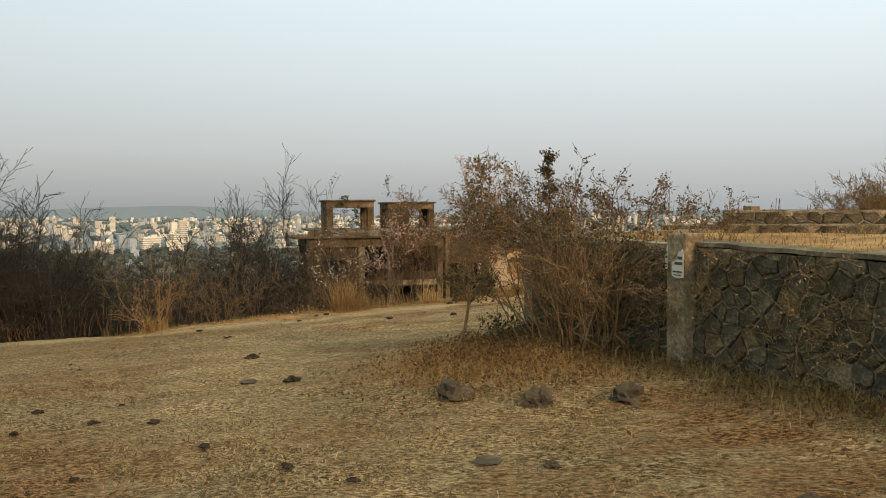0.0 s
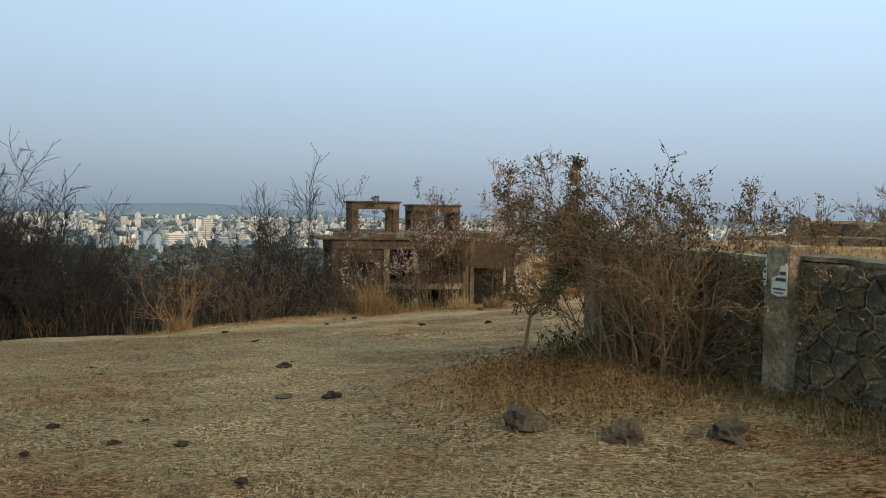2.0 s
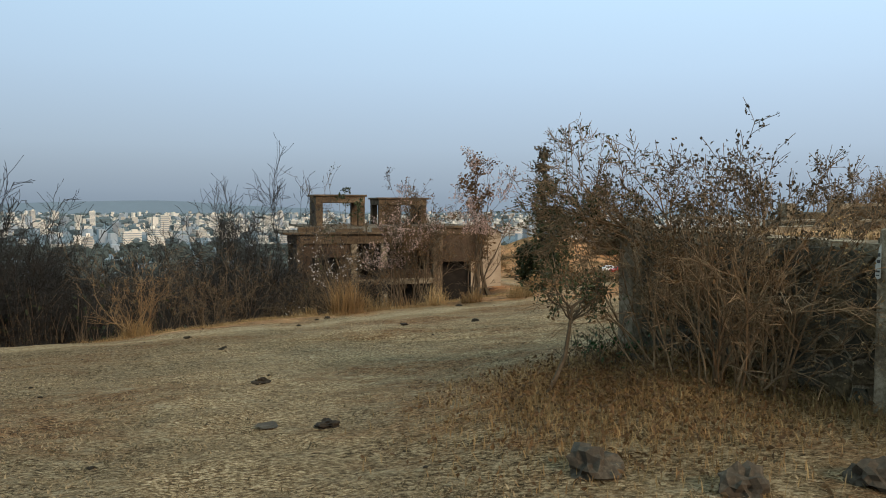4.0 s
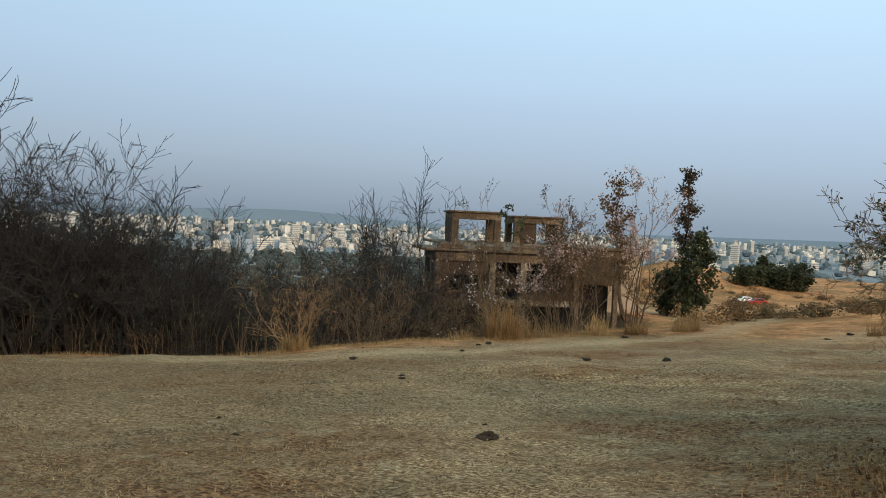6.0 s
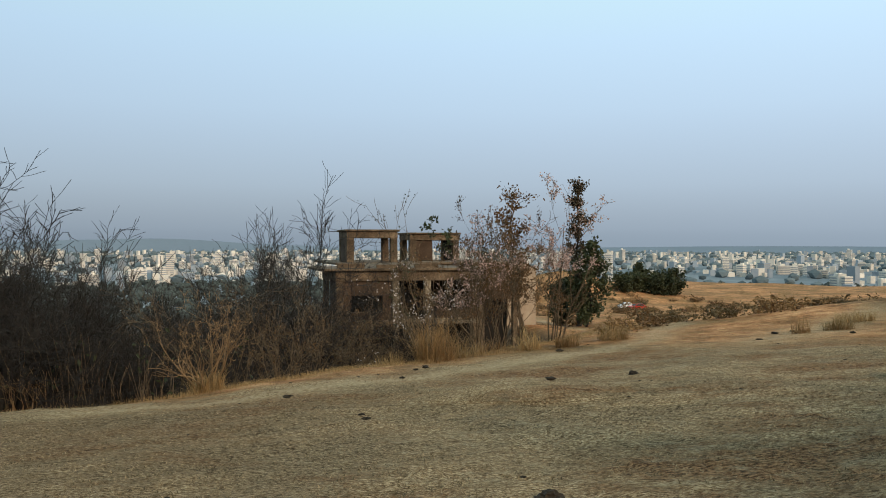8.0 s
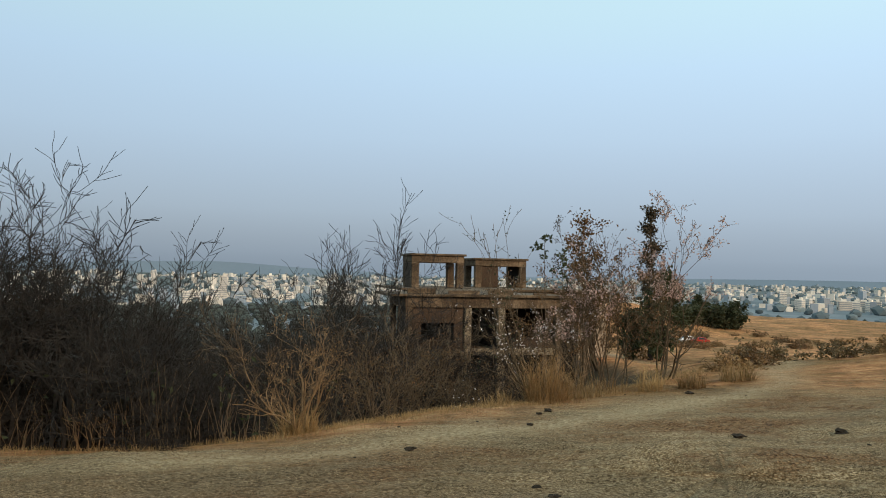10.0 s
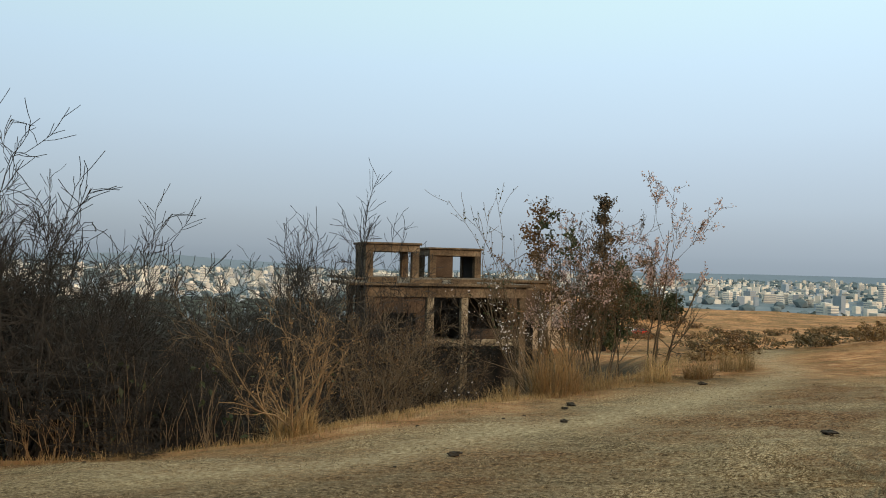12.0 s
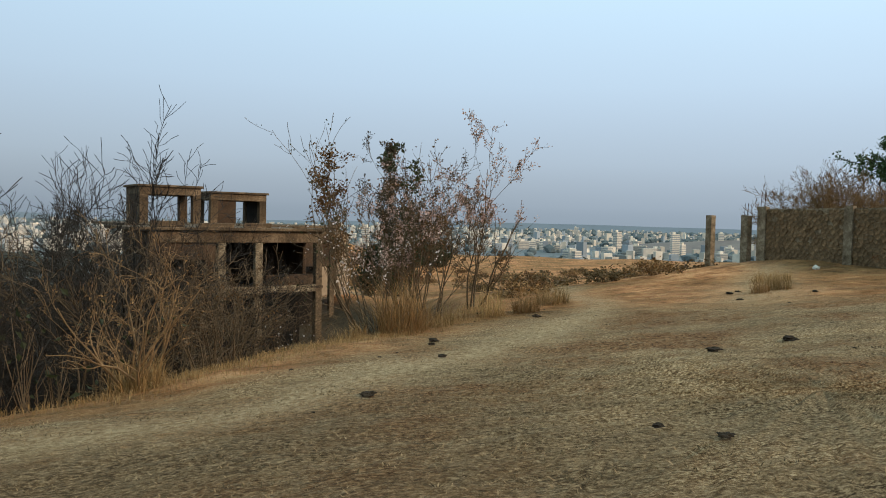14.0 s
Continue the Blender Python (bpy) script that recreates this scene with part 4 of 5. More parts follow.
low = np.c_[spots, ground_height(spots[:, 0], spots[:, 1]) + rng.uniform(0.1, 1.5, 3000)]
tagged(new("thicket_leaves", mesh_of("thicket_leaves", *leaf_cards(low, rng, 0.075), M_LEAF)), "sparse dull leaves hanging in the dark undergrowth", "undergrowth", kind="stuff")

# dark forested slope under the thicket and behind it
far_spots = []
while len(far_spots) < 240:
    px, py = rng.uniform(-110, -3), rng.uniform(36, 150)
    if bank_distance(px, py) > 9 and not (-17 < px < 4 and 45 < py < 76):
        far_spots.append((px, py))
for px, py in far_spots[:70]:
    repeat(bare[int(rng.integers(0, 4))], (px, py), rng.uniform(0, 6.28), float(rng.uniform(1.1, 1.7)), 0.1)

# ---- shrubs and tall grass on the lip of the bank ----
plant("tan_shrub", 61, M_TAN, M_RUST, "dry orange-tan shrub of many splayed canes on the bank", "shrub", (-7.86, 18.1), split=True, stems=13, height=2.5, lean=0.34, radius=0.027, depth=3, kids=3, base=0.14,
      rise=0.05, wander=0.19, leaves=300, leaf=0.022, shrink=0.48, fork=(0.35, 0.95), least=0.0028, steps=7)
plant("tan_shrub", 62, M_DRYTWIG, M_BROWNLEAF, "dry brown twiggy shrub behind the tan shrub", "shrub", (-6.9, 20.6), split=True, stems=16, height=2.2, lean=0.4, radius=0.014, depth=3, kids=3, base=0.4,
      rise=0.03, wander=0.14, leaves=260, leaf=0.03, shrink=0.5, least=0.0045)
plant("tan_shrub", 58, M_DRYTWIG, M_BROWNLEAF, "bare brown tangled shrub below the lip of the bank", "shrub", (-8.4, 21.0), split=True, stems=10, height=4.5, lean=0.42, radius=0.024, depth=3, kids=4, base=0.4,
      rise=0.03, wander=0.15, leaves=160, leaf=0.03, shrink=0.5, least=0.0045)
plant("tan_shrub", 59, M_DRYTWIG, M_BROWNLEAF, "bare brown tangled shrub below the lip of the bank", "shrub", (-7.3, 23.2), split=True, stems=10, height=4.4, lean=0.42, radius=0.024, depth=3, kids=4, base=0.4,
      rise=0.03, wander=0.15, leaves=160, leaf=0.03, shrink=0.5, least=0.0045)
plant("tan_shrub", 63, M_TAN, None, "pale dry stalks on the bank beside dark trees", "shrub", (-11.3, 17.7), split=True, stems=14, height=1.4, lean=0.25, radius=0.010, depth=1, kids=3, base=0.35, rise=0.03, least=0.003)
plant("tan_shrub", 64, M_DRYTWIG, M_BROWNLEAF, "dry brown shrub at the foot of the building", "shrub", (-8.0, 27.5), split=True, stems=10, height=2.6, lean=0.4, radius=0.02, depth=3, kids=3, base=0.6, rise=0.03, leaves=500, leaf=0.05, shrink=0.5, least=0.006)
plant("tan_shrub", 65, M_DRYTWIG, M_BROWNLEAF, "dry reddish shrub hanging before the building", "shrub", (-7.2, 36.5), split=True, stems=12, height=5.6, lean=0.36, radius=0.026, depth=3, kids=4, base=0.8, rise=0.03, leaves=350, leaf=0.06, shrink=0.5, least=0.008)
plant("tan_shrub", 66, M_DRYTWIG, M_BROWNLEAF, "dry reddish shrub hanging before the building", "shrub", (-10.2, 41.5), split=True, stems=10, height=6.2, lean=0.34, radius=0.026, depth=3, kids=4, base=0.8, rise=0.03, leaves=300, leaf=0.06, shrink=0.5, least=0.008)
plant("tan_shrub", 74, M_DRYTWIG, M_BROWNLEAF, "dry brown shrub hanging before the building", "shrub", (-8.6, 43.0), split=True, stems=10, height=6.6, lean=0.36, radius=0.026, depth=3, kids=4, base=0.8, rise=0.0, leaves=260, leaf=0.06, shrink=0.5, least=0.008)
plant("tan_shrub", 77, M_DRYTWIG, M_BROWNLEAF, "dry brown shrub hanging before the building", "shrub", (-4.6, 44.8), split=True, stems=8, height=5.2, lean=0.4, radius=0.026, depth=3, kids=4, base=0.8, rise=0.0, leaves=200, leaf=0.06, shrink=0.5, least=0.008)
for k, (x, y, h) in enumerate(((-9.9, 41.0, 9.0), (-7.9, 41.2, 8.0), (-6.4, 42.6, 6.6), (-10.9, 43.2, 9.6), (-5.6, 40.6, 5.0), (-9.0, 43.6, 9.2), (-7.2, 43.9, 7.6))):
    plant("tan_shrub", 140 + k, M_TWIG, M_BROWNLEAF, "bare dark twiggy shrub before the building", "shrub", (x, y), split=True, stems=9, height=h, lean=0.26, radius=0.028, depth=3, kids=5, base=0.9, rise=0.03, leaves=260, leaf=0.05, shrink=0.40, least=0.0065)
plant("flowering_shrub", 67, M_DRYTWIG, M_WHITE, "leggy shrub with pale white blossoms along bare stems", "shrub", (-3.75, 22.9), split=True, stems=9, height=3.7, lean=0.42, radius=0.018, depth=2, kids=3, base=0.3,
      rise=0.06, wander=0.10, leaves=230, leaf=0.035, shrink=0.42, least=0.005, crown_name="blossom", steps=8)
plant("flowering_shrub", 68, M_DRYTWIG, M_WHITE, "low white-flowered shrub over the bank", "shrub", (-5.0, 24.0), stems=8, height=1.7, lean=0.5, radius=0.010, depth=2, kids=3, base=0.3,
      split=True, rise=0.05, wander=0.12, leaves=36, leaf=0.035, shrink=0.45, least=0.004, crown_name="blossom")
plant("brown_leaved_tree", 69, M_DRYTWIG, M_BROWNLEAF, "small many-stemmed tree with brown leaves", "tree", (-1.9, 26.9), split=True, stems=12, height=5.0, lean=0.26, radius=0.026, depth=3, kids=4, base=0.45,
      rise=0.06, wander=0.12, leaves=3400, leaf=0.042, shrink=0.45, least=0.005, tip_from=0.2)
plant("brown_leaved_tree", 70, M_DRYTWIG, M_TWIGLEAF, "small many-stemmed tree with withered brown-olive leaves", "tree", (-1.1, 28.6), split=True, stems=8, height=6.0, lean=0.20, radius=0.028, depth=3, kids=4, base=0.4,
      rise=0.08, wander=0.12, leaves=1500, leaf=0.045, shrink=0.42, least=0.005, tip_from=0.3)
plant("pink_tree", 71, M_DRYTWIG, M_PINK, "small bare tree with pale pink blossom on spreading boughs", "tree", (0.6, 29.6), split=True, stems=6, height=6.4, lean=0.34, radius=0.035, depth=3, kids=4, base=0.3,
      rise=0.05, wander=0.12, leaves=2100, leaf=0.045, shrink=0.46, least=0.005, crown_name="blossom", toward=(0.18, 0, 0.05), tip_from=0.4)
plant("pink_tree", 72, M_DRYTWIG, M_PINK, "small bare tree with pale pink blossom", "tree", (-2.3, 27.6), split=True, stems=6, height=5.4, lean=0.3, radius=0.028, depth=3, kids=4, base=0.3,
      rise=0.05, wander=0.12, leaves=2400, leaf=0.042, shrink=0.46, least=0.005, crown_name="blossom", toward=(-0.2, 0, 0.1), tip_from=0.4)
plant("bare_tree", 73, M_DRYTWIG, M_LEAF, "bare tree with long arching boughs", "tree", (-3.3, 25.3), split=True, stems=4, height=6.0, lean=0.4, radius=0.032, depth=2, kids=4, base=0.2,
      rise=0.05, wander=0.10, leaves=160, leaf=0.045, shrink=0.42, least=0.005, toward=(-0.35, 0, 0.1), steps=9)


def sprig(at, height, label, seed):
    """One tall thin stalk with a few leaf clusters at its tip."""
    rng = np.random.default_rng(seed)
    segs, tips = [], []
    grow(rng, (0, 0, -0.05), (0.02, 0, 1), height, 0.012, 0, 0.1, 0.04, out=segs, tips=tips, steps=10, least=0.004)
    end = np.array(tips[-1])
    heads = []
    for k in range(5):
        way = rng.normal(size=3) * (1, 1, 0.5)
        grow(rng, end - (0, 0, 0.12 * k), way, 0.28, 0.005, 0, 0.0, 0.1, out=segs, tips=heads, steps=4, least=0.003)
    root = tagged(new("tall_stalk"), label, "plant")
    root.location = (at[0], at[1], gz(*at))
    part("stem", mesh_of("stalk_stem", *tubes(segs, 4), M_DRYTWIG), None, root)
    heads = np.array(heads)
    part("foliage", mesh_of("stalk_leaves", *leaf_cards(np.repeat(heads, 4, 0) + rng.normal(0, 0.03, (len(heads) * 4, 3)), rng, 0.06), M_LEAF), None, root)


sprig((-3.45, 22.9), 3.9, "tall thin stalk with green leaves at its tip", 75)
sprig((-3.1, 22.7), 3.5, "tall thin stalk with green leaves at its tip", 76)


def tuft(name, at, radius, height, count, label, seed, material=None, width=0.006, lean=0.5):
    rng = np.random.default_rng(seed)
    r, a = radius * np.sqrt(rng.uniform(0, 1, count)), rng.uniform(0, 6.2832, count)
    xs, ys = at[0] + r * np.cos(a), at[1] + r * np.sin(a)
    ob = new(name, mesh_of(name, *blades(np.c_[xs, ys, ground_height(xs, ys) - 0.02], rng, height, width, lean), material or M_STRAW))
    return tagged(ob, label, "grass")


for k, (x, y, r, h, n) in enumerate(((-3.40, 22.5, 0.5, 1.2, 650), (-2.6, 23.1, 0.5, 0.6, 220), (-0.75, 24.5, 0.36, 0.75, 260), (-1.9, 24.6, 0.6, 0.5, 180), (-4.6, 22.1, 0.4, 0.4, 300),
                                     (-7.9, 18.1, 0.35, 0.5, 500), (0.4, 25.2, 0.35, 0.5, 500), (8.9, 26.5, 0.45, 0.4, 500), (10.4, 28.5, 0.6, 0.4, 600), (7.1, 25.0, 0.25, 0.5, 200), (2.2, 27.6, 0.5, 0.6, 500))):
    tuft("grass_clump", (x, y), r, h, n, "tall dry orange-straw grass clump on the bank" if y < 26 else "low dry straw grass clump", 80 + k, M_STRAW if k % 3 else M_RUST, lean=0.8)

# ---- trees further off ----


def leafy_tree(name, at, height, width, wood, leaf_m, label, seed, leaves=4500, leaf=0.2, low=0.1, narrow=False, category="tree"):
    """A tapered trunk, limbs and a crown of many small leaves in uneven clumps."""
    rng = np.random.default_rng(seed)
    segs, tips = [], []
    p, r = np.array([0.0, 0, -0.3]), 0.022 * height
    n = 9
    for k in range(n):
        q = p + np.array([rng.normal(0, 0.02) * height, rng.normal(0, 0.02) * height, height * 0.96 / n])
        r2 = r * 0.82
        segs.append((*p, *q, r, r2))
        if (k + 1) / n > low:
            for _ in range(4 if narrow else 3):
                a = rng.uniform(0, 2 * np.pi)
                way = (math.cos(a), math.sin(a), 1.3 if narrow else 0.55)
                size = width * 0.55 * (1.0 if narrow else math.sin(math.pi * min(0.95, (k + 1.5) / (n + 1))) + 0.25) * rng.uniform(0.6, 1.2)
                grow(rng, q, way, size, r2 * 0.5, 1, 0.05, 0.2, (0.4, 0.9), 3, 0.6, segs, tips, 4, 0.012)
        p, r = q, r2
    tips = np.array(tips)
    keep = tips[rng.random(len(tips)) < 0.75]
    pick = keep[rng.integers(0, len(keep), leaves)] + rng.normal(0, 0.10 * width, (leaves, 3)) * (0.8, 0.8, 0.9)
    root = tagged(new(name), label, category)
    root.location = (at[0], at[1], gz(*at) if len(at) == 2 else at[2])
    part("trunk", mesh_of(name + "_trunk", *tubes(segs, 5), wood), None, root)
    part("crown", mesh_of(name + "_crown", *leaf_cards(pick, rng, leaf), leaf_m), None, root)
    return root


leafy_tree("columnar_tree", (8.04, 75.57), 13.3, 2.0, M_TWIG, M_TWIGLEAF, "tall narrow dull brown-olive tree on the plateau", 91, 3900, 0.16, 0.1, True)
leafy_tree("columnar_tree", (2.5, 66.0), 11.2, 2.8, M_DRYTWIG, M_BROWNLEAF, "tall thin brown-leaved tree beside the building", 92, 1500, 0.17, 0.3, True)
leafy_tree("round_tree", (8.35, 73.5), 7.6, 2.6, M_TWIG, M_LEAF, "dark green bushy tree at the foot of a tall narrow tree", 93, 3600, 0.2, 0.05)
leafy_tree("round_tree", (6.6, 77.5), 4.2, 2.6, M_TWIG, M_LEAF, "dark green low tree beside scrub", 94, 2600, 0.2, 0.05)
for k, (x, y, h, w) in enumerate(((46.5, 232, 4.0, 5), (50.0, 236, 4.4, 5), (54.5, 234, 4.5, 5), (49.5, 238, 8.0, 3.0), (58.0, 236, 5.0, 5), (61.0, 238, 7.5, 4.4), (43.0, 228, 4.0, 5), (55, 240, 5, 5))):
    leafy_tree("dark_tree", (x, y), h, w, M_TWIG, M_LEAF, "dark green tree in a grove on the plateau", 100 + k, 1300, 0.5, 0.05)
plant("green_tree", 110, M_TWIG, M_GREEN, "slender open-crowned green-leaved tree behind a rubble wall", "tree", (22.9, 36.9), stems=4, height=7.6, lean=0.17, radius=0.075, depth=3, kids=5, base=0.12, rise=0.03, wander=0.14,
      leaves=3000, leaf=0.085, shrink=0.42, fork=(0.5, 1.0), least=0.010, tip_from=0.52)
plant("brown_bush", 111, M_TAN, M_RUST, "large rounded bush of dry brown twigs behind a wall", "bush", (21.3, 37.2), split=True, stems=84, height=4.9, lean=0.55, radius=0.028, depth=3, kids=6, base=1.6, rise=0.03,
      leaves=9000, leaf=0.038, shrink=0.45, least=0.007)
plant("brown_bush", 112, M_DRYTWIG, M_LEAF, "dry thorny bush behind a rubble wall", "bush", (24.4, 33.0), split=True, stems=20, height=3.4, lean=0.5, radius=0.024, depth=3, kids=4, base=1.0, rise=0.03,
      leaves=1200, leaf=0.07, shrink=0.45, least=0.008)
plant("brown_bush", 113, M_DRYTWIG, M_BROWNLEAF, "dry thorny bush leaning on a rubble wall", "bush", (11.9, 24.6), split=True, stems=12, height=2.3, lean=0.5, radius=0.016, depth=3, kids=3, base=0.4, rise=0.03,
      leaves=300, leaf=0.05, shrink=0.5, least=0.005)

# low scrub over the plateau
scrub = [plant("scrub_bush", 120 + k, M_DRYTWIG, (M_DARKTUFT, M_BROWNLEAF, M_RUST)[k], ("low dull-green scrub bush on bare earth", "low brown scrub bush on bare earth", "low dark thorny scrub bush on bare earth")[k], "bush", (14 + 9 * k, 66 + 8 * k), group="scrub bushes on the plateau",
               stems=16, height=1.5, lean=0.8, radius=0.02, depth=1, kids=4, base=0.7, rise=0.02, leaves=420, leaf=0.11, shrink=0.5, least=0.008, sides=3) for k in range(3)]
rng = np.random.default_rng(130)
made = 0
while made < 190:
    px, py = rng.uniform(4, 130), rng.uniform(40, 230)
    if bank_distance(px, py) > -4 or px > 0.62 * py + 6:
        continue
    repeat(scrub[int(rng.integers(0, 3))], (px, py), rng.uniform(0, 6.28), float(rng.uniform(0.5, 1.2) * (1 + py / 260)), 0.05, 0.75)
    made += 1
for px, py, s in ((8.6, 36.5, 0.95), (10.6, 35.2, 0.85), (6.9, 40.0, 1.2), (5.2, 36.5, 1.0), (16.8, 43, 1.1), (12.5, 39.5, 1.0), (18.5, 47, 1.2), (3.6, 33.0, 0.8)):
    repeat(scrub[int(rng.integers(0, 3))], (px, py), rng.uniform(0, 6.28), s, 0.05, 0.75)


# ---- two parked cars ----
def car(at, turn, paint, label):
    root = tagged(new("car"), label, "car")
    root.matrix_world = Matrix.Translation((at[0], at[1], gz(*at))) @ Matrix.Rotation(turn, 4, "Z")
    prof = [(-2.05, 0.35), (-2.05, 0.80), (-1.85, 0.95), (-1.45, 1.0), (-0.85, 1.45), (0.55, 1.47), (1.15, 1.02), (1.85, 0.88), (2.08, 0.70), (2.08, 0.35)]
    bm = bmesh.new()
    rings = []
    for yy, k in ((-0.85, 0.94), (-0.80, 1.0), (0.80, 1.0), (0.85, 0.94)):
        rings.append([bm.verts.new((x * (0.985 + 0.015 * k), yy * (0.80 if z > 1.2 else 1.0), z if z < 0.5 else 0.35 + (z - 0.35) * k)) for x, z in prof])
    for a, b in zip(rings, rings[1:]):
        for i in range(len(prof)):
            bm.faces.new((a[i], a[(i + 1) % len(prof)], b[(i + 1) % len(prof)], b[i]))
    bm.faces.new(rings[0]), bm.faces.new(rings[-1][::-1])
    part("body", bm, paint, root)
    for s in (-1, 1):
        bm = bmesh.new()
        bm.faces.new([bm.verts.new((x, s * (0.865 - 0.17 * (z - 1.0) / 0.45), z)) for x, z in ((-1.25, 1.02), (-0.80, 1.38), (0.50, 1.40), (1.0, 1.03))])
        part("side_window", bm, M_GLASS, root)
        for x in (-1.25, 1.3):
            bm = bmesh.new()
            bmesh.ops.create_cone(bm, cap_ends=True, segments=18, radius1=0.31, radius2=0.31, depth=0.2, matrix=Matrix.Translation((x, s * 0.78, 0.31)) @ Matrix.Rotation(math.pi / 2, 4, "X"))
            w = part("wheel", bm, M_TYRE, root)
            bm = bmesh.new()
            bmesh.ops.create_cone(bm, cap_ends=True, segments=12, radius1=0.18, radius2=0.16, depth=0.03, matrix=Matrix.Translation((x, s * 0.892, 0.31)) @ Matrix.Rotation(math.pi / 2, 4, "X"))
            part("rim", bm, M_CAP, w)
    for x0, z0, x1, z1, nm in ((1.10, 1.06, 0.60, 1.43, "windscreen"), (-1.42, 1.05, -0.90, 1.42, "rear_window")):
        o = 0.02 if x0 > 0 else -0.02
        bm = bmesh.new()
        bm.faces.new([bm.verts.new(v) for v in ((x0 + o, -0.70, z0 + 0.01), (x0 + o, 0.70, z0 + 0.01), (x1 + o, 0.58, z1 + 0.01), (x1 + o, -0.58, z1 + 0.01))])
        part(nm, bm, M_GLASS, root)
    return root


car((34.2, 180.0), radians(12), M_CARWHITE, "white hatchback parked on the far plateau")
car((35.6, 175.5), radians(200), M_CARRED, "red hatchback parked beside a white one")


# ---- far rubble wall with posts ----
F_END, F_POST, F_RIGHT, F_TURN = Vector((15.2, 34.9)), Vector((9.95, 23.3)), Vector((15.6, 17.2)), Vector((16.3, 24.4))
f_way = (F_TURN - F_END).normalized()
f_in = Vector((-f_way.y, f_way.x))
if f_in.x < 0:
    f_in = -f_in
c_way = (F_RIGHT - F_POST).normalized()
c_in = Vector((-c_way.y, c_way.x))
if c_in.x + c_in.y < 0:
    c_in = -c_in
wall_far = wall_core("wall_far", F_END, F_TURN, 0.38, -2.2, 1.24, 1.28, "dark rubble wall on a mound with dry weeds", f_in)
wall_far2 = wall_core("wall_far_right", F_POST, F_RIGHT, 0.38, -2.0, 1.32, 1.36, "dark rubble wall beside a tall concrete post", c_in)
posts = [concrete_pillar((F_END.x, F_END.y), 0.36, -1.9, 1.34, 0.4, "weathered concrete wall-end post with patches of paint", rng=random.Random(31)),
         concrete_pillar(F_POST - c_in * 0.06, 0.36, -1.8, 1.58, 0.4, "tall weathered concrete post at a wall corner", rng=random.Random(32)),
         concrete_pillar(F_END.lerp(F_TURN, 0.40) - f_in * 0.03, 0.32, -1.9, 1.32, 0.4, "weathered concrete post set in a rubble wall", rng=random.Random(33)),
         concrete_pillar((22.9, 49.2), 0.42, -3.6, 1.15, 0.3, "lone concrete post standing past the mound", rng=random.Random(34)),
         concrete_pillar((19.3, 41.2), 0.4, -2.6, 1.05, 0.3, "lone concrete post standing behind a rubble wall", rng=random.Random(35))]
for p, (x, y), z in ((posts[0], (15.2, 34.9), 1.3), (posts[4], (19.3, 41.2), 1.0)):
    for k in range(3):
        a = 2.1 * k
        bm = bmesh.new()
        bmesh.ops.create_cone(bm, cap_ends=True, segments=6, radius1=0.012, radius2=0.012, depth=0.75, matrix=Matrix.Translation((0.1 * math.cos(a), 0.1 * math.sin(a), (z + 0.3) - p.location.z)) @ Matrix.Rotation(0.06 * k, 4, "X"))
        part("steel_bar", bm, M_STEEL, p, "thin rusty reinforcing bar")

# stick standing in the terrace
rngp = np.random.default_rng(5)
segs = []
grow(rngp, (0, 0, -0.1), (0.20, -0.08, 1), 1.6, 0.017, 0, 0.0, 0.05, (0.2, 0.4), 0, 0.22, segs, [], 10, 0.006)
stick = tagged(new("dry_stick", mesh_of("dry_stick", *tubes(segs, 5), M_DRYTWIG)), "tall thin dry stick standing on the terrace", "stick")
stick.location = (4.80, 4.58, 1.13)


# ---- stones, dung and grass on the meadow ----
def lump(name, at, size, material, label, category, seed, squash=0.6, group="", rough=0.28):
    bm = bmesh.new()
    bmesh.ops.create_icosphere(bm, subdivisions=3, radius=1.0)
    rng = random.Random(seed)
    off = Vector((rng.uniform(0, 50), rng.uniform(0, 50), rng.uniform(0, 50)))
    for v in bm.verts:
        n = noise.noise(v.co * 1.3 + off) * rough * 1.6 + noise.noise(v.co * 3.4 + off) * rough * 0.8 + noise.noise(v.co * 8.5 + off) * rough * 0.45
        v.co *= 1 + n
        v.co.z = max(v.co.z * squash, -0.25)
        v.co *= size
    ob = part(name, bm, material, None)
    ob.location = (at[0], at[1], gz(*at) + 0.02)
    ob.rotation_euler = (0, 0, rng.uniform(0, 6))
    return tagged(ob, label, category, group)


for k, (x, y, s) in enumerate(((0.83, 3.85, 0.13), (1.50, 3.47, 0.10), (2.17, 3.58, 0.12), (1.46, 2.0, 0.04), (1.62, 6.2, 0.10), (2.53, 1.14, 0.075))):
    lump("rock", (x, y), s, M_ROCK, "dark grey rough rock lying in dry grass", "rock", 200 + k, (0.86, 0.95, 0.72, 0.6, 0.6, 1.0)[k], "rocks by the wall", 0.46)
lump("flat_stone", (1.11, 2.14), 0.075, M_ROCK, "flat grey stone sunk in the grass", "rock", 210, 0.06)
lump("flat_stone", (-1.35, 5.55), 0.08, M_ROCK, "flat pale grey stone sunk in the grass", "rock", 211, 0.06)
lump("flat_stone", (4.3, 13.4), 0.8, M_ROCK, "large flat dark rock surface in the meadow", "rock", 212, 0.025)
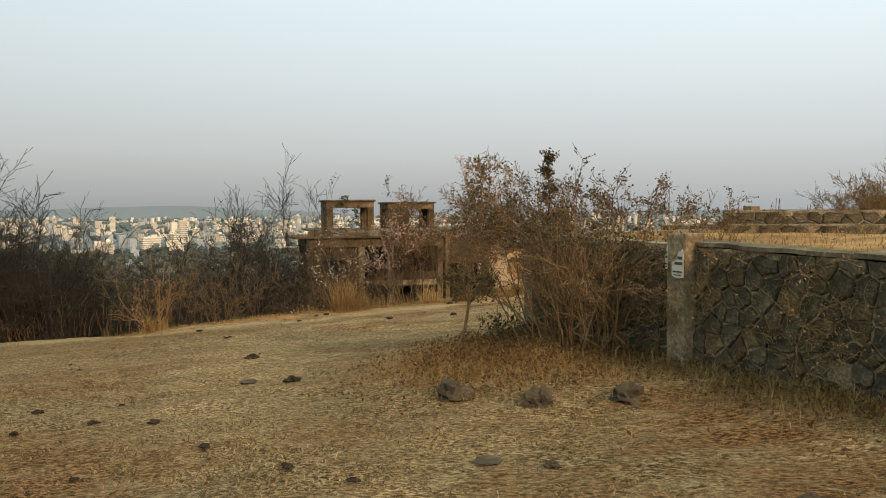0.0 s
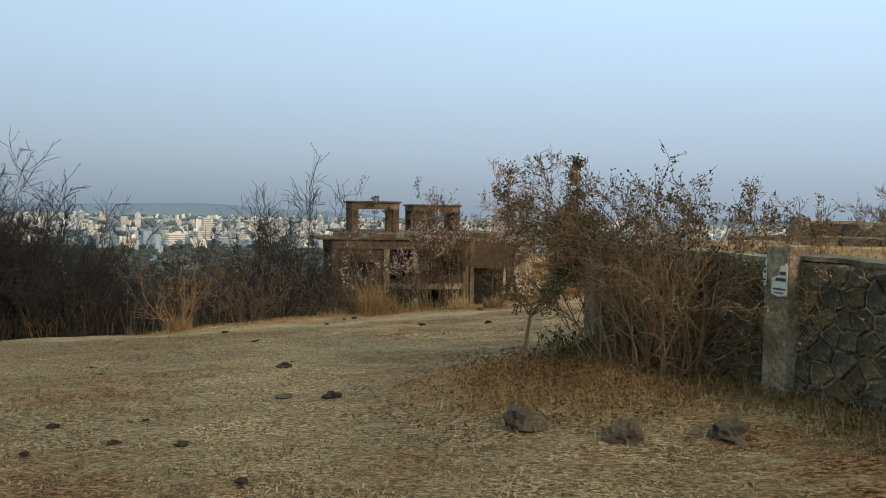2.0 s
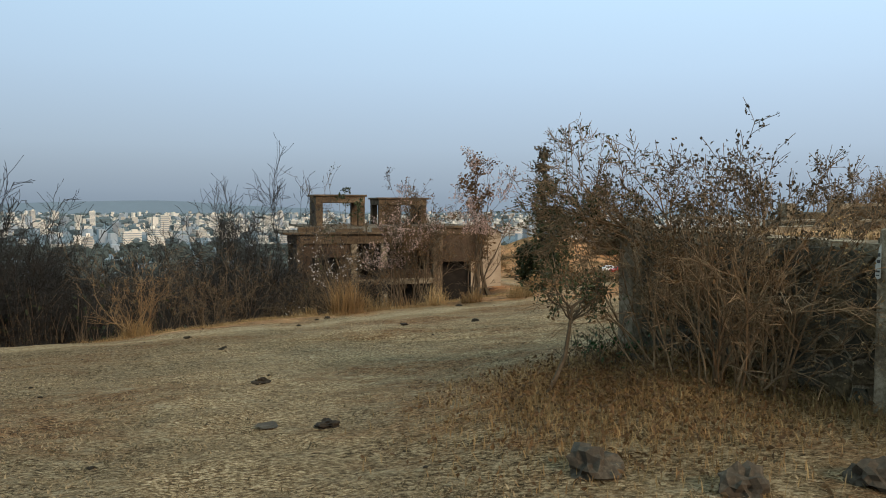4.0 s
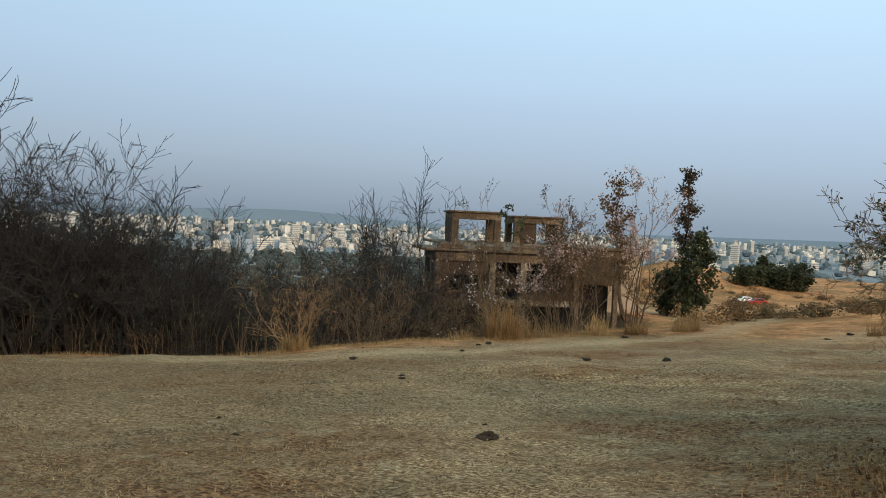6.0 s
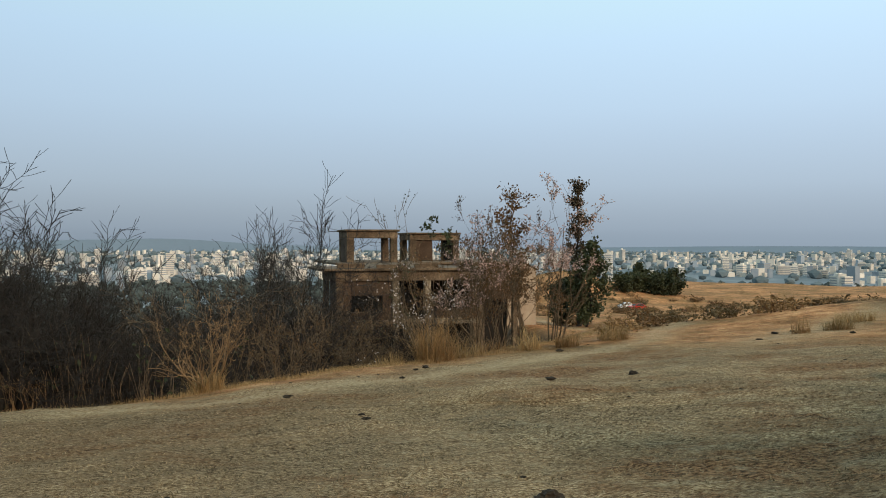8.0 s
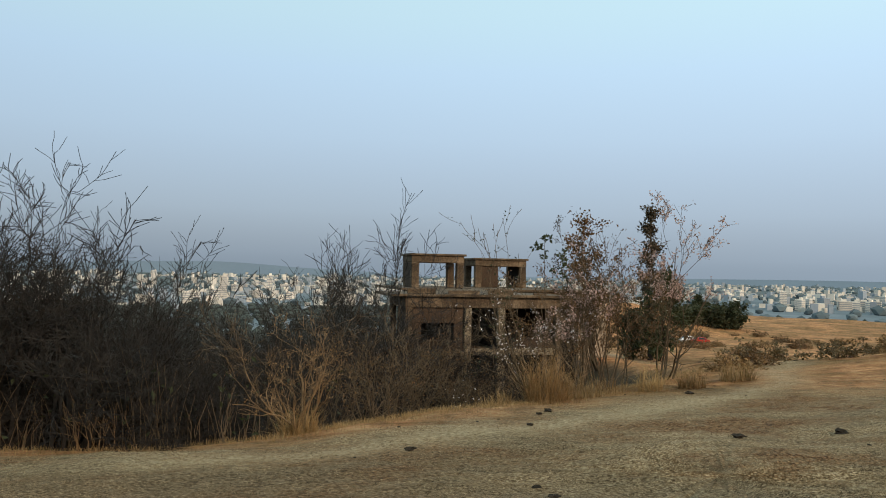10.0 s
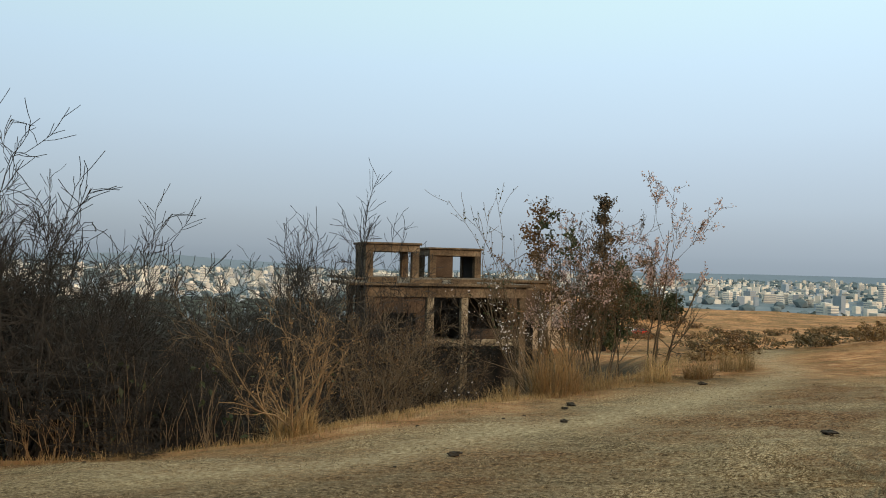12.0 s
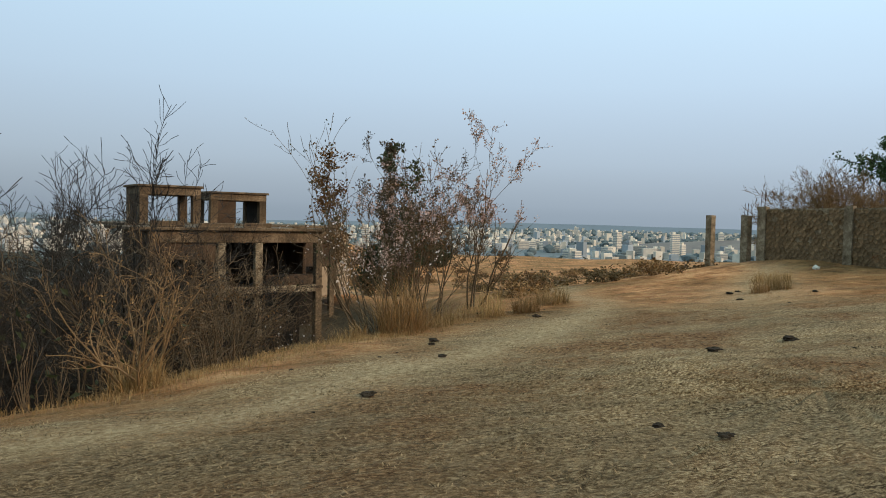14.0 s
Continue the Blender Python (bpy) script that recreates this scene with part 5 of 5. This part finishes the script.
pats = [(-1.98, 7.67, 0.085), (-3.77, 11.9, 0.06), (-5.49, 15.07, 0.09), (-0.87, 5.43, 0.09), (-2.78, 4.15, 0.045), (-0.76, 2.67, 0.04), (-0.04, 2.03, 0.035), (-2.04, 3.67, 0.04), (-1.54, 3.65, 0.045), (0.38, 1.79, 0.03),
        (-2.45, 3.29, 0.035), (-1.39, 2.19, 0.025), (-1.12, 15.68, 0.11), (0.39, 16.11, 0.13), (-3.9, 12.47, 0.06), (-0.74, 25.27, 0.14), (-3.48, 19.83, 0.11), (-0.02, 23.6, 0.14), (-3.67, 19.31, 0.07), (-5.5, 15.14, 0.06),
        (5.39, 23.6, 0.1), (-3.86, 18.05, 0.07), (6.6, 25.6, 0.12), (7.4, 26.3, 0.1), (8.2, 24.2, 0.1)]
rng = np.random.default_rng(220)
for _ in range(70):
    x, y = rng.uniform(-11, 9), rng.uniform(1.5, 27)
    if bank_distance(x, y) < -0.8 and not (x > 1.2 and y < 8.5):
        pats.append((float(x), float(y), float(rng.uniform(0.009, 0.020) * (1 + y / 24))))
for k, (x, y, s) in enumerate(pats):
    lump("dung_pat", (x, y), s * (0.72 if y > 10 else 0.95), M_DUNG, "dried dark dung on trampled straw-coloured grass", "dung", 230 + k, 0.38, "dried dung on the meadow", 0.45)

# short trampled grass, thickest near the way
rng = np.random.default_rng(300)
n = 230000
ang = rng.uniform(-0.95, 0.95, n)
dist = 1.0 + 27 * rng.uniform(0, 1, n) ** 1.35
xs, ys = -2.5 + dist * np.sin(ang) * 1.1 + rng.normal(0, 2.0, n), -1.0 + dist * np.cos(ang) * 1.05
keep = (bank_distance(xs, ys) < 0.3) & ~((xs > 1.75 + (6.86 - ys) * 0.476) & (ys < 7.0))
keep &= np.array([noise.noise((a * 0.55, b * 0.8, 3.0)) > -0.25 for a, b in zip(xs, ys)])
spots = np.c_[xs, ys, ground_height(xs, ys) - 0.004][keep]
tagged(new("short_grass", mesh_of("short_grass", *blades(spots, rng, 0.040, 0.0045, 0.5, flat=0.92), M_SHORT)), "short trampled straw-coloured grass over the meadow", "grass", kind="stuff")
# dull darker tufts scattered through it
hubs = spots[rng.integers(0, len(spots), 5200)]
hubs = np.repeat(hubs, 16, 0)
hubs[:, :2] += rng.normal(0, 0.055, (len(hubs), 2)) * (1.6, 0.8)
tagged(new("dull_tufts", mesh_of("dull_tufts", *blades(hubs, rng, 0.036, 0.0048, 0.6, flat=0.7), M_DARKTUFT)), "dull brown-green tufts in the trampled meadow", "grass", kind="stuff")
# rust-brown weeds round the sapling and along the wall's foot
n = 26000
t = rng.uniform(0, 1, n)
xs = np.where(t < 0.55, 1.25 + rng.normal(0, 0.55, n), 0)
ys = np.where(t < 0.55, 5.3 + rng.normal(0, 0.75, n), 0)
s = rng.uniform(-0.4, W_LONG, n)
o = np.abs(rng.normal(0, 0.35, n)) + 0.05
xs = np.where(t < 0.55, xs, W_CORNER.x + W_WAY.x * s + W_OUT.x * o)
ys = np.where(t < 0.55, ys, W_CORNER.y + W_WAY.y * s + W_OUT.y * o)
keep = (xs - W_CORNER.x) * W_OUT.x + (ys - W_CORNER.y) * W_OUT.y > 0.06
spots = np.c_[xs, ys, ground_height(xs, ys) - 0.01][keep]
tagged(new("rust_weeds", mesh_of("rust_weeds", *blades(spots[::2], rng, 0.085, 0.0032, 0.85), M_RUST)), "rust-brown dry weeds at the wall and sapling", "weeds", kind="stuff")
tagged(new("straw_weeds", mesh_of("straw_weeds", *blades(spots[1::2], rng, 0.095, 0.0032, 0.8), M_STRAW)), "straw-coloured dry weeds among the rust-brown ones", "weeds", kind="stuff")
curl = spots[rng.integers(0, len(spots), 6000)] + np.c_[np.zeros((6000, 2)), rng.uniform(0.01, 0.12, 6000)]
tagged(new("curled_leaves", mesh_of("curled_leaves", *leaf_cards(curl, rng, 0.022), M_BROWNLEAF)), "curled dry leaves among the weeds at the wall", "weeds", kind="stuff")
# grass on the terrace
n = 14000
i, j = rng.uniform(0, 1, n), rng.uniform(0, 1, n) ** 2.2
q = [np.array(v[:]) for v in quad]
pts = (q[0][None] * (1 - i)[:, None] + q[1][None] * i[:, None]) * (1 - j)[:, None] + (q[3][None] * (1 - i)[:, None] + q[2][None] * i[:, None]) * j[:, None]
zt = 1.15 + 0.24 * j - 0.12 * i * (1 - j)
tagged(new("terrace_grass", mesh_of("terrace_grass", *blades(np.c_[pts, zt], rng, 0.085, 0.004, 0.9), M_STRAW)), "dry orange grass growing on the terrace", "grass", kind="stuff")
# taller straw on the bank's lip
n = 14000
k = rng.integers(1, 8, n)
bx = np.array(BANK, float)
f = rng.uniform(0, 1, n)[:, None]
base = bx[k] * (1 - f) + bx[k + 1] * f
base = base[(base[:, 0] > -30)]
base = base + rng.normal(0, 0.45, base.shape)
tagged(new("bank_grass", mesh_of("bank_grass", *blades(np.c_[base, ground_height(base[:, 0], base[:, 1]) - 0.01], rng, 0.13, 0.0038, 0.75), M_STRAW)), "dry straw fringe along the lip of the bank", "grass", kind="stuff")
# withered creepers on the wall
segs = []
clumps = [(rng.uniform(0.4, 8.6), rng.uniform(0.15, 0.9)) for _ in range(22)]
for k in range(720):
    cs, cz = clumps[k % 22]
    s, z = cs + rng.normal(0, 0.22), max(0.0, cz + rng.normal(0, 0.2))
    p = W_CORNER + W_WAY * s + W_OUT * 0.075
    grow(rng, (p.x, p.y, z), (W_WAY.x * rng.normal(), W_WAY.y * rng.normal(), rng.uniform(-0.3, 1)), rng.uniform(0.10, 0.32), 0.0040, 1, 0.02, 0.35, (0.4, 1.2), 4, 0.6, segs, [], 5, 0.0013)
tagged(new("withered_creeper", mesh_of("withered_creeper", *tubes(segs, 3), M_TAN)), "withered tan creepers on the dark stone wall", "creeper", kind="stuff")
sp = np.array(segs)[:, 3:6]
pick = sp[rng.integers(0, len(sp), 3200)] + rng.normal(0, 0.02, (3200, 3))
tagged(new("creeper_leaves", mesh_of("creeper_leaves", *leaf_cards(pick, rng, 0.014), M_STRAW)), "dry yellow leaves of creepers on the stone wall", "creeper", kind="stuff")
# taller straw at the wall's foot
n = 5200
s = rng.uniform(-0.2, W_LONG, n)
o = np.abs(rng.normal(0, 0.16, n)) + 0.03
xs, ys = W_CORNER.x + W_WAY.x * s + W_OUT.x * o, W_CORNER.y + W_WAY.y * s + W_OUT.y * o
tagged(new("wall_foot_straw", mesh_of("wall_foot_straw", *blades(np.c_[xs, ys, ground_height(xs, ys) - 0.01], rng, 0.14, 0.0045, 0.7), M_STRAW)), "dry straw weeds standing along the wall's foot", "weeds", kind="stuff")
# bits of litter
for k, (x, y, s) in enumerate(((13.7, 30.2, 0.12), (9.0, 22.6, 0.10), (1.95, 6.05, 0.035), (11.2, 22.0, 0.12))):
    lump("plastic_scrap", (x, y), s, M_PAPER, "crumpled white plastic scrap on the ground", "litter", 400 + k, 0.8, "", 0.3)

# ---- the city on the plain ----
CITY_Z = -52.0


def block_variant(w, d, floors, name, material):
    """A flat block: storeys with recessed window bands, a parapet and a stair head."""
    root = tagged(new("apartment_block"), "pale concrete apartment block in the hazy city", "building", "apartment blocks in the city")
    verts, faces, glass = [], [], []
    rings = [(0.0, 0.0)]
    for k in range(floors):
        z = k * 3.1 + 1.0
        rings += [(z, 0.0), (z, 0.45), (z + 1.45, 0.45), (z + 1.45, 0.0)]
    rings.append((floors * 3.1 + 1.2, 0.0))
    for z, inset in rings:
        x, y = w / 2 - inset, d / 2 - inset
        verts += [(-x, -y, z), (x, -y, z), (x, y, z), (-x, y, z)]
    for r in range(len(rings) - 1):
        for i in range(4):
            faces.append((4 * r + i, 4 * r + (i + 1) % 4, 4 * r + 4 + (i + 1) % 4, 4 * r + 4 + i))
            glass.append(1 if rings[r][1] and rings[r + 1][1] else 0)
    o = len(verts) - 4
    faces.append((o, o + 1, o + 2, o + 3))
    glass.append(0)
    me = mesh_of("block_wall", verts, faces, material)
    me.materials.append(M_WINDOW)
    me.polygons.foreach_set("material_index", glass)
    part("wall", me, None, root)
    part("stair_head", block((w * 0.3, d * 0.4, 3.4), (w * 0.18, 0, floors * 3.1 + 1.2)), material, root)
    return root


variants = [block_variant(w, d, f, "", m) for w, d, f, m in ((16, 11, 6, M_CITY), (22, 11, 4, M_CITY), (12, 12, 9, M_CITY), (18, 12, 7, M_CITY2), (13, 11, 12, M_CITY), (26, 11, 5, M_CITY))]
rng = np.random.default_rng(500)


def city_spot(near, far):
    a = rng.uniform(-0.95, 1.25)
    r = math.sqrt(rng.uniform(near * near, far * far))
    return r * math.sin(a), r * math.cos(a), r


taken = []
for k, v in enumerate(variants):
    v.matrix_world = Matrix.Translation((-260 + 120 * k, 1100 + 30 * k, CITY_Z)) @ Matrix.Rotation(0.3 * k, 4, "Z")
made = 0
while made < 290:
    x, y, r = city_spot(1150, 2600) if made < 230 else city_spot(1000, 1500)
    if noise.noise((x * 0.004, y * 0.004, 5.0)) < -0.12:
        continue
    copy_thing(variants[int(rng.choice(6, p=(0.27, 0.24, 0.13, 0.10, 0.06, 0.20)))], Matrix.Translation((x, y, CITY_Z - 0.5)) @ Matrix.Rotation(rng.uniform(0, 3.14), 4, "Z"))
    made += 1
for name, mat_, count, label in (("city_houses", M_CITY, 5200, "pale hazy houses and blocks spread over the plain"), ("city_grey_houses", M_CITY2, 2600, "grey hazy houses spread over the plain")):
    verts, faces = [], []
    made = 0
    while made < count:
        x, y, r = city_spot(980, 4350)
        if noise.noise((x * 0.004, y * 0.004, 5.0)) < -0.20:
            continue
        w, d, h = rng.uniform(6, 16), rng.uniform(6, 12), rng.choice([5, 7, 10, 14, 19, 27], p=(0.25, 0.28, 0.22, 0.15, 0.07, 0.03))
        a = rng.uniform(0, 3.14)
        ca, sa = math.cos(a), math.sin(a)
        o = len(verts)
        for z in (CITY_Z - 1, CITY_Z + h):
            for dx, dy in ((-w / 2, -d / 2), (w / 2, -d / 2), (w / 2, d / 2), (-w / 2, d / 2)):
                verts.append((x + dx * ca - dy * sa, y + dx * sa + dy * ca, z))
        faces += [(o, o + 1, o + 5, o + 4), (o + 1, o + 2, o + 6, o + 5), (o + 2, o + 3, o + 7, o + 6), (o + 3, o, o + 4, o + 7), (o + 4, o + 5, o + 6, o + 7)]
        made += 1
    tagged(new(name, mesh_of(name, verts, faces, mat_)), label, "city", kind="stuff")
# trees between the houses
base = bmesh.new()
bmesh.ops.create_icosphere(base, subdivisions=1, radius=1.0)
ico_v = np.array([v.co[:] for v in base.verts])
ico_f = [[v.index for v in f.verts] for f in base.faces]
base.free()
verts, faces = [], []
for _ in range(3600):
    x, y, r = city_spot(1000, 4200)
    s = rng.uniform(4, 9) * (1 + r / 4000)
    o = len(verts)
    verts += [tuple(p) for p in ico_v * (s, s, s * 0.75) * rng.uniform(0.7, 1.25, (len(ico_v), 1)) + (x, y, CITY_Z + s * 0.5)]
    faces += [[i + o for i in f] for f in ico_f]
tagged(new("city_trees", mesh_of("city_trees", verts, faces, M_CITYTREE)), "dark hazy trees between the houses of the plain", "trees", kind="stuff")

# dark wood on the slope between the hill and the city
verts, faces = [], []
for _ in range(5200):
    x, y, r = city_spot(400, 1060)
    if bank_distance(x, y) < 20 and r < 520:
        continue
    s = rng.uniform(2.5, 6.5)
    o = len(verts)
    verts += [tuple(p) for p in ico_v * (s, s, s * 0.8) * rng.uniform(0.6, 1.3, (len(ico_v), 1)) + (x, y, gz(x, y) + s * 0.4)]
    faces += [[i + o for i in f] for f in ico_f]
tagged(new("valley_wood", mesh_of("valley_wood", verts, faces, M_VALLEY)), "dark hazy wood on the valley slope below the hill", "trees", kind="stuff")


# far hills that close the horizon, with distance haze in their colours
def ridge(name, a0, a1, dist, top, label, seed, material=None, swell=0.5):
    verts, faces = [], []
    n = 60
    for i in range(n + 1):
        t = i / n
        a = a0 + (a1 - a0) * t
        h = CITY_Z + (top - CITY_Z) * (math.sin(math.pi * t) ** swell) * (0.85 + 0.3 * noise.noise((t * 4, seed, 0))) + 1.5 * noise.noise((t * 25, seed, 1))
        for r, z in ((dist - 160, CITY_Z - 4), (dist, max(h, CITY_Z)), (dist + 120, CITY_Z - 4)):
            verts.append((r * math.sin(a), r * math.cos(a), z))
    for i in range(n):
        for k in range(2):
            o = 3 * i + k
            faces.append((o, o + 3, o + 4, o + 1))
    tagged(new(name, mesh_of(name, verts, faces, material or M_RIDGE)), label, "hill", kind="structure")


ridge("backdrop_ridge", radians(-46), radians(-8), 4480, 34, "long low ridge, its colour hazed blue-grey, on the hazy horizon", 1)
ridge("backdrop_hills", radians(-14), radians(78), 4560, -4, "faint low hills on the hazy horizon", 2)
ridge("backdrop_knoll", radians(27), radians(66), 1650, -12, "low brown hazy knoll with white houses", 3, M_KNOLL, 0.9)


# ---- the single stones of the walls ----
rng = random.Random(600)
lay_stones(wall_front, Vector((W_CORNER.x, W_CORNER.y, -0.15)), W_WAY, W_OUT, 8.6, W_TOP + 0.06, 0.195, rng, gap=0.012, proud=0.034, second=M_MOSSY)
lay_stones(wall_far, Vector((F_TURN.x, F_TURN.y, -1.5)), -f_way, -f_in, (F_END - F_TURN).length, 2.72, 0.25, rng, gap=0.012, proud=0.032, material=M_BROWNSTONE, squash=0.64)
lay_stones(wall_far2, Vector((F_POST.x, F_POST.y, -1.4)), c_way, -c_in, 5.6, 2.72, 0.25, rng, gap=0.012, proud=0.032, material=M_BROWNSTONE, squash=0.64)
lay_stones(wall_back, Vector((back_a.x, back_a.y, 1.02)), (back_b - back_a).normalized(), -back_in, (back_b - back_a).length, 0.45, 0.27, rng, gap=0.010, proud=0.028, squash=0.56)
lay_stones(wall_step, Vector((step_a.x, step_a.y, 1.02)), (step_b - step_a).normalized(), Vector((-0.14, -0.99)), (step_b - step_a).length, 0.27, 0.27, rng, gap=0.010, proud=0.028, squash=0.5)
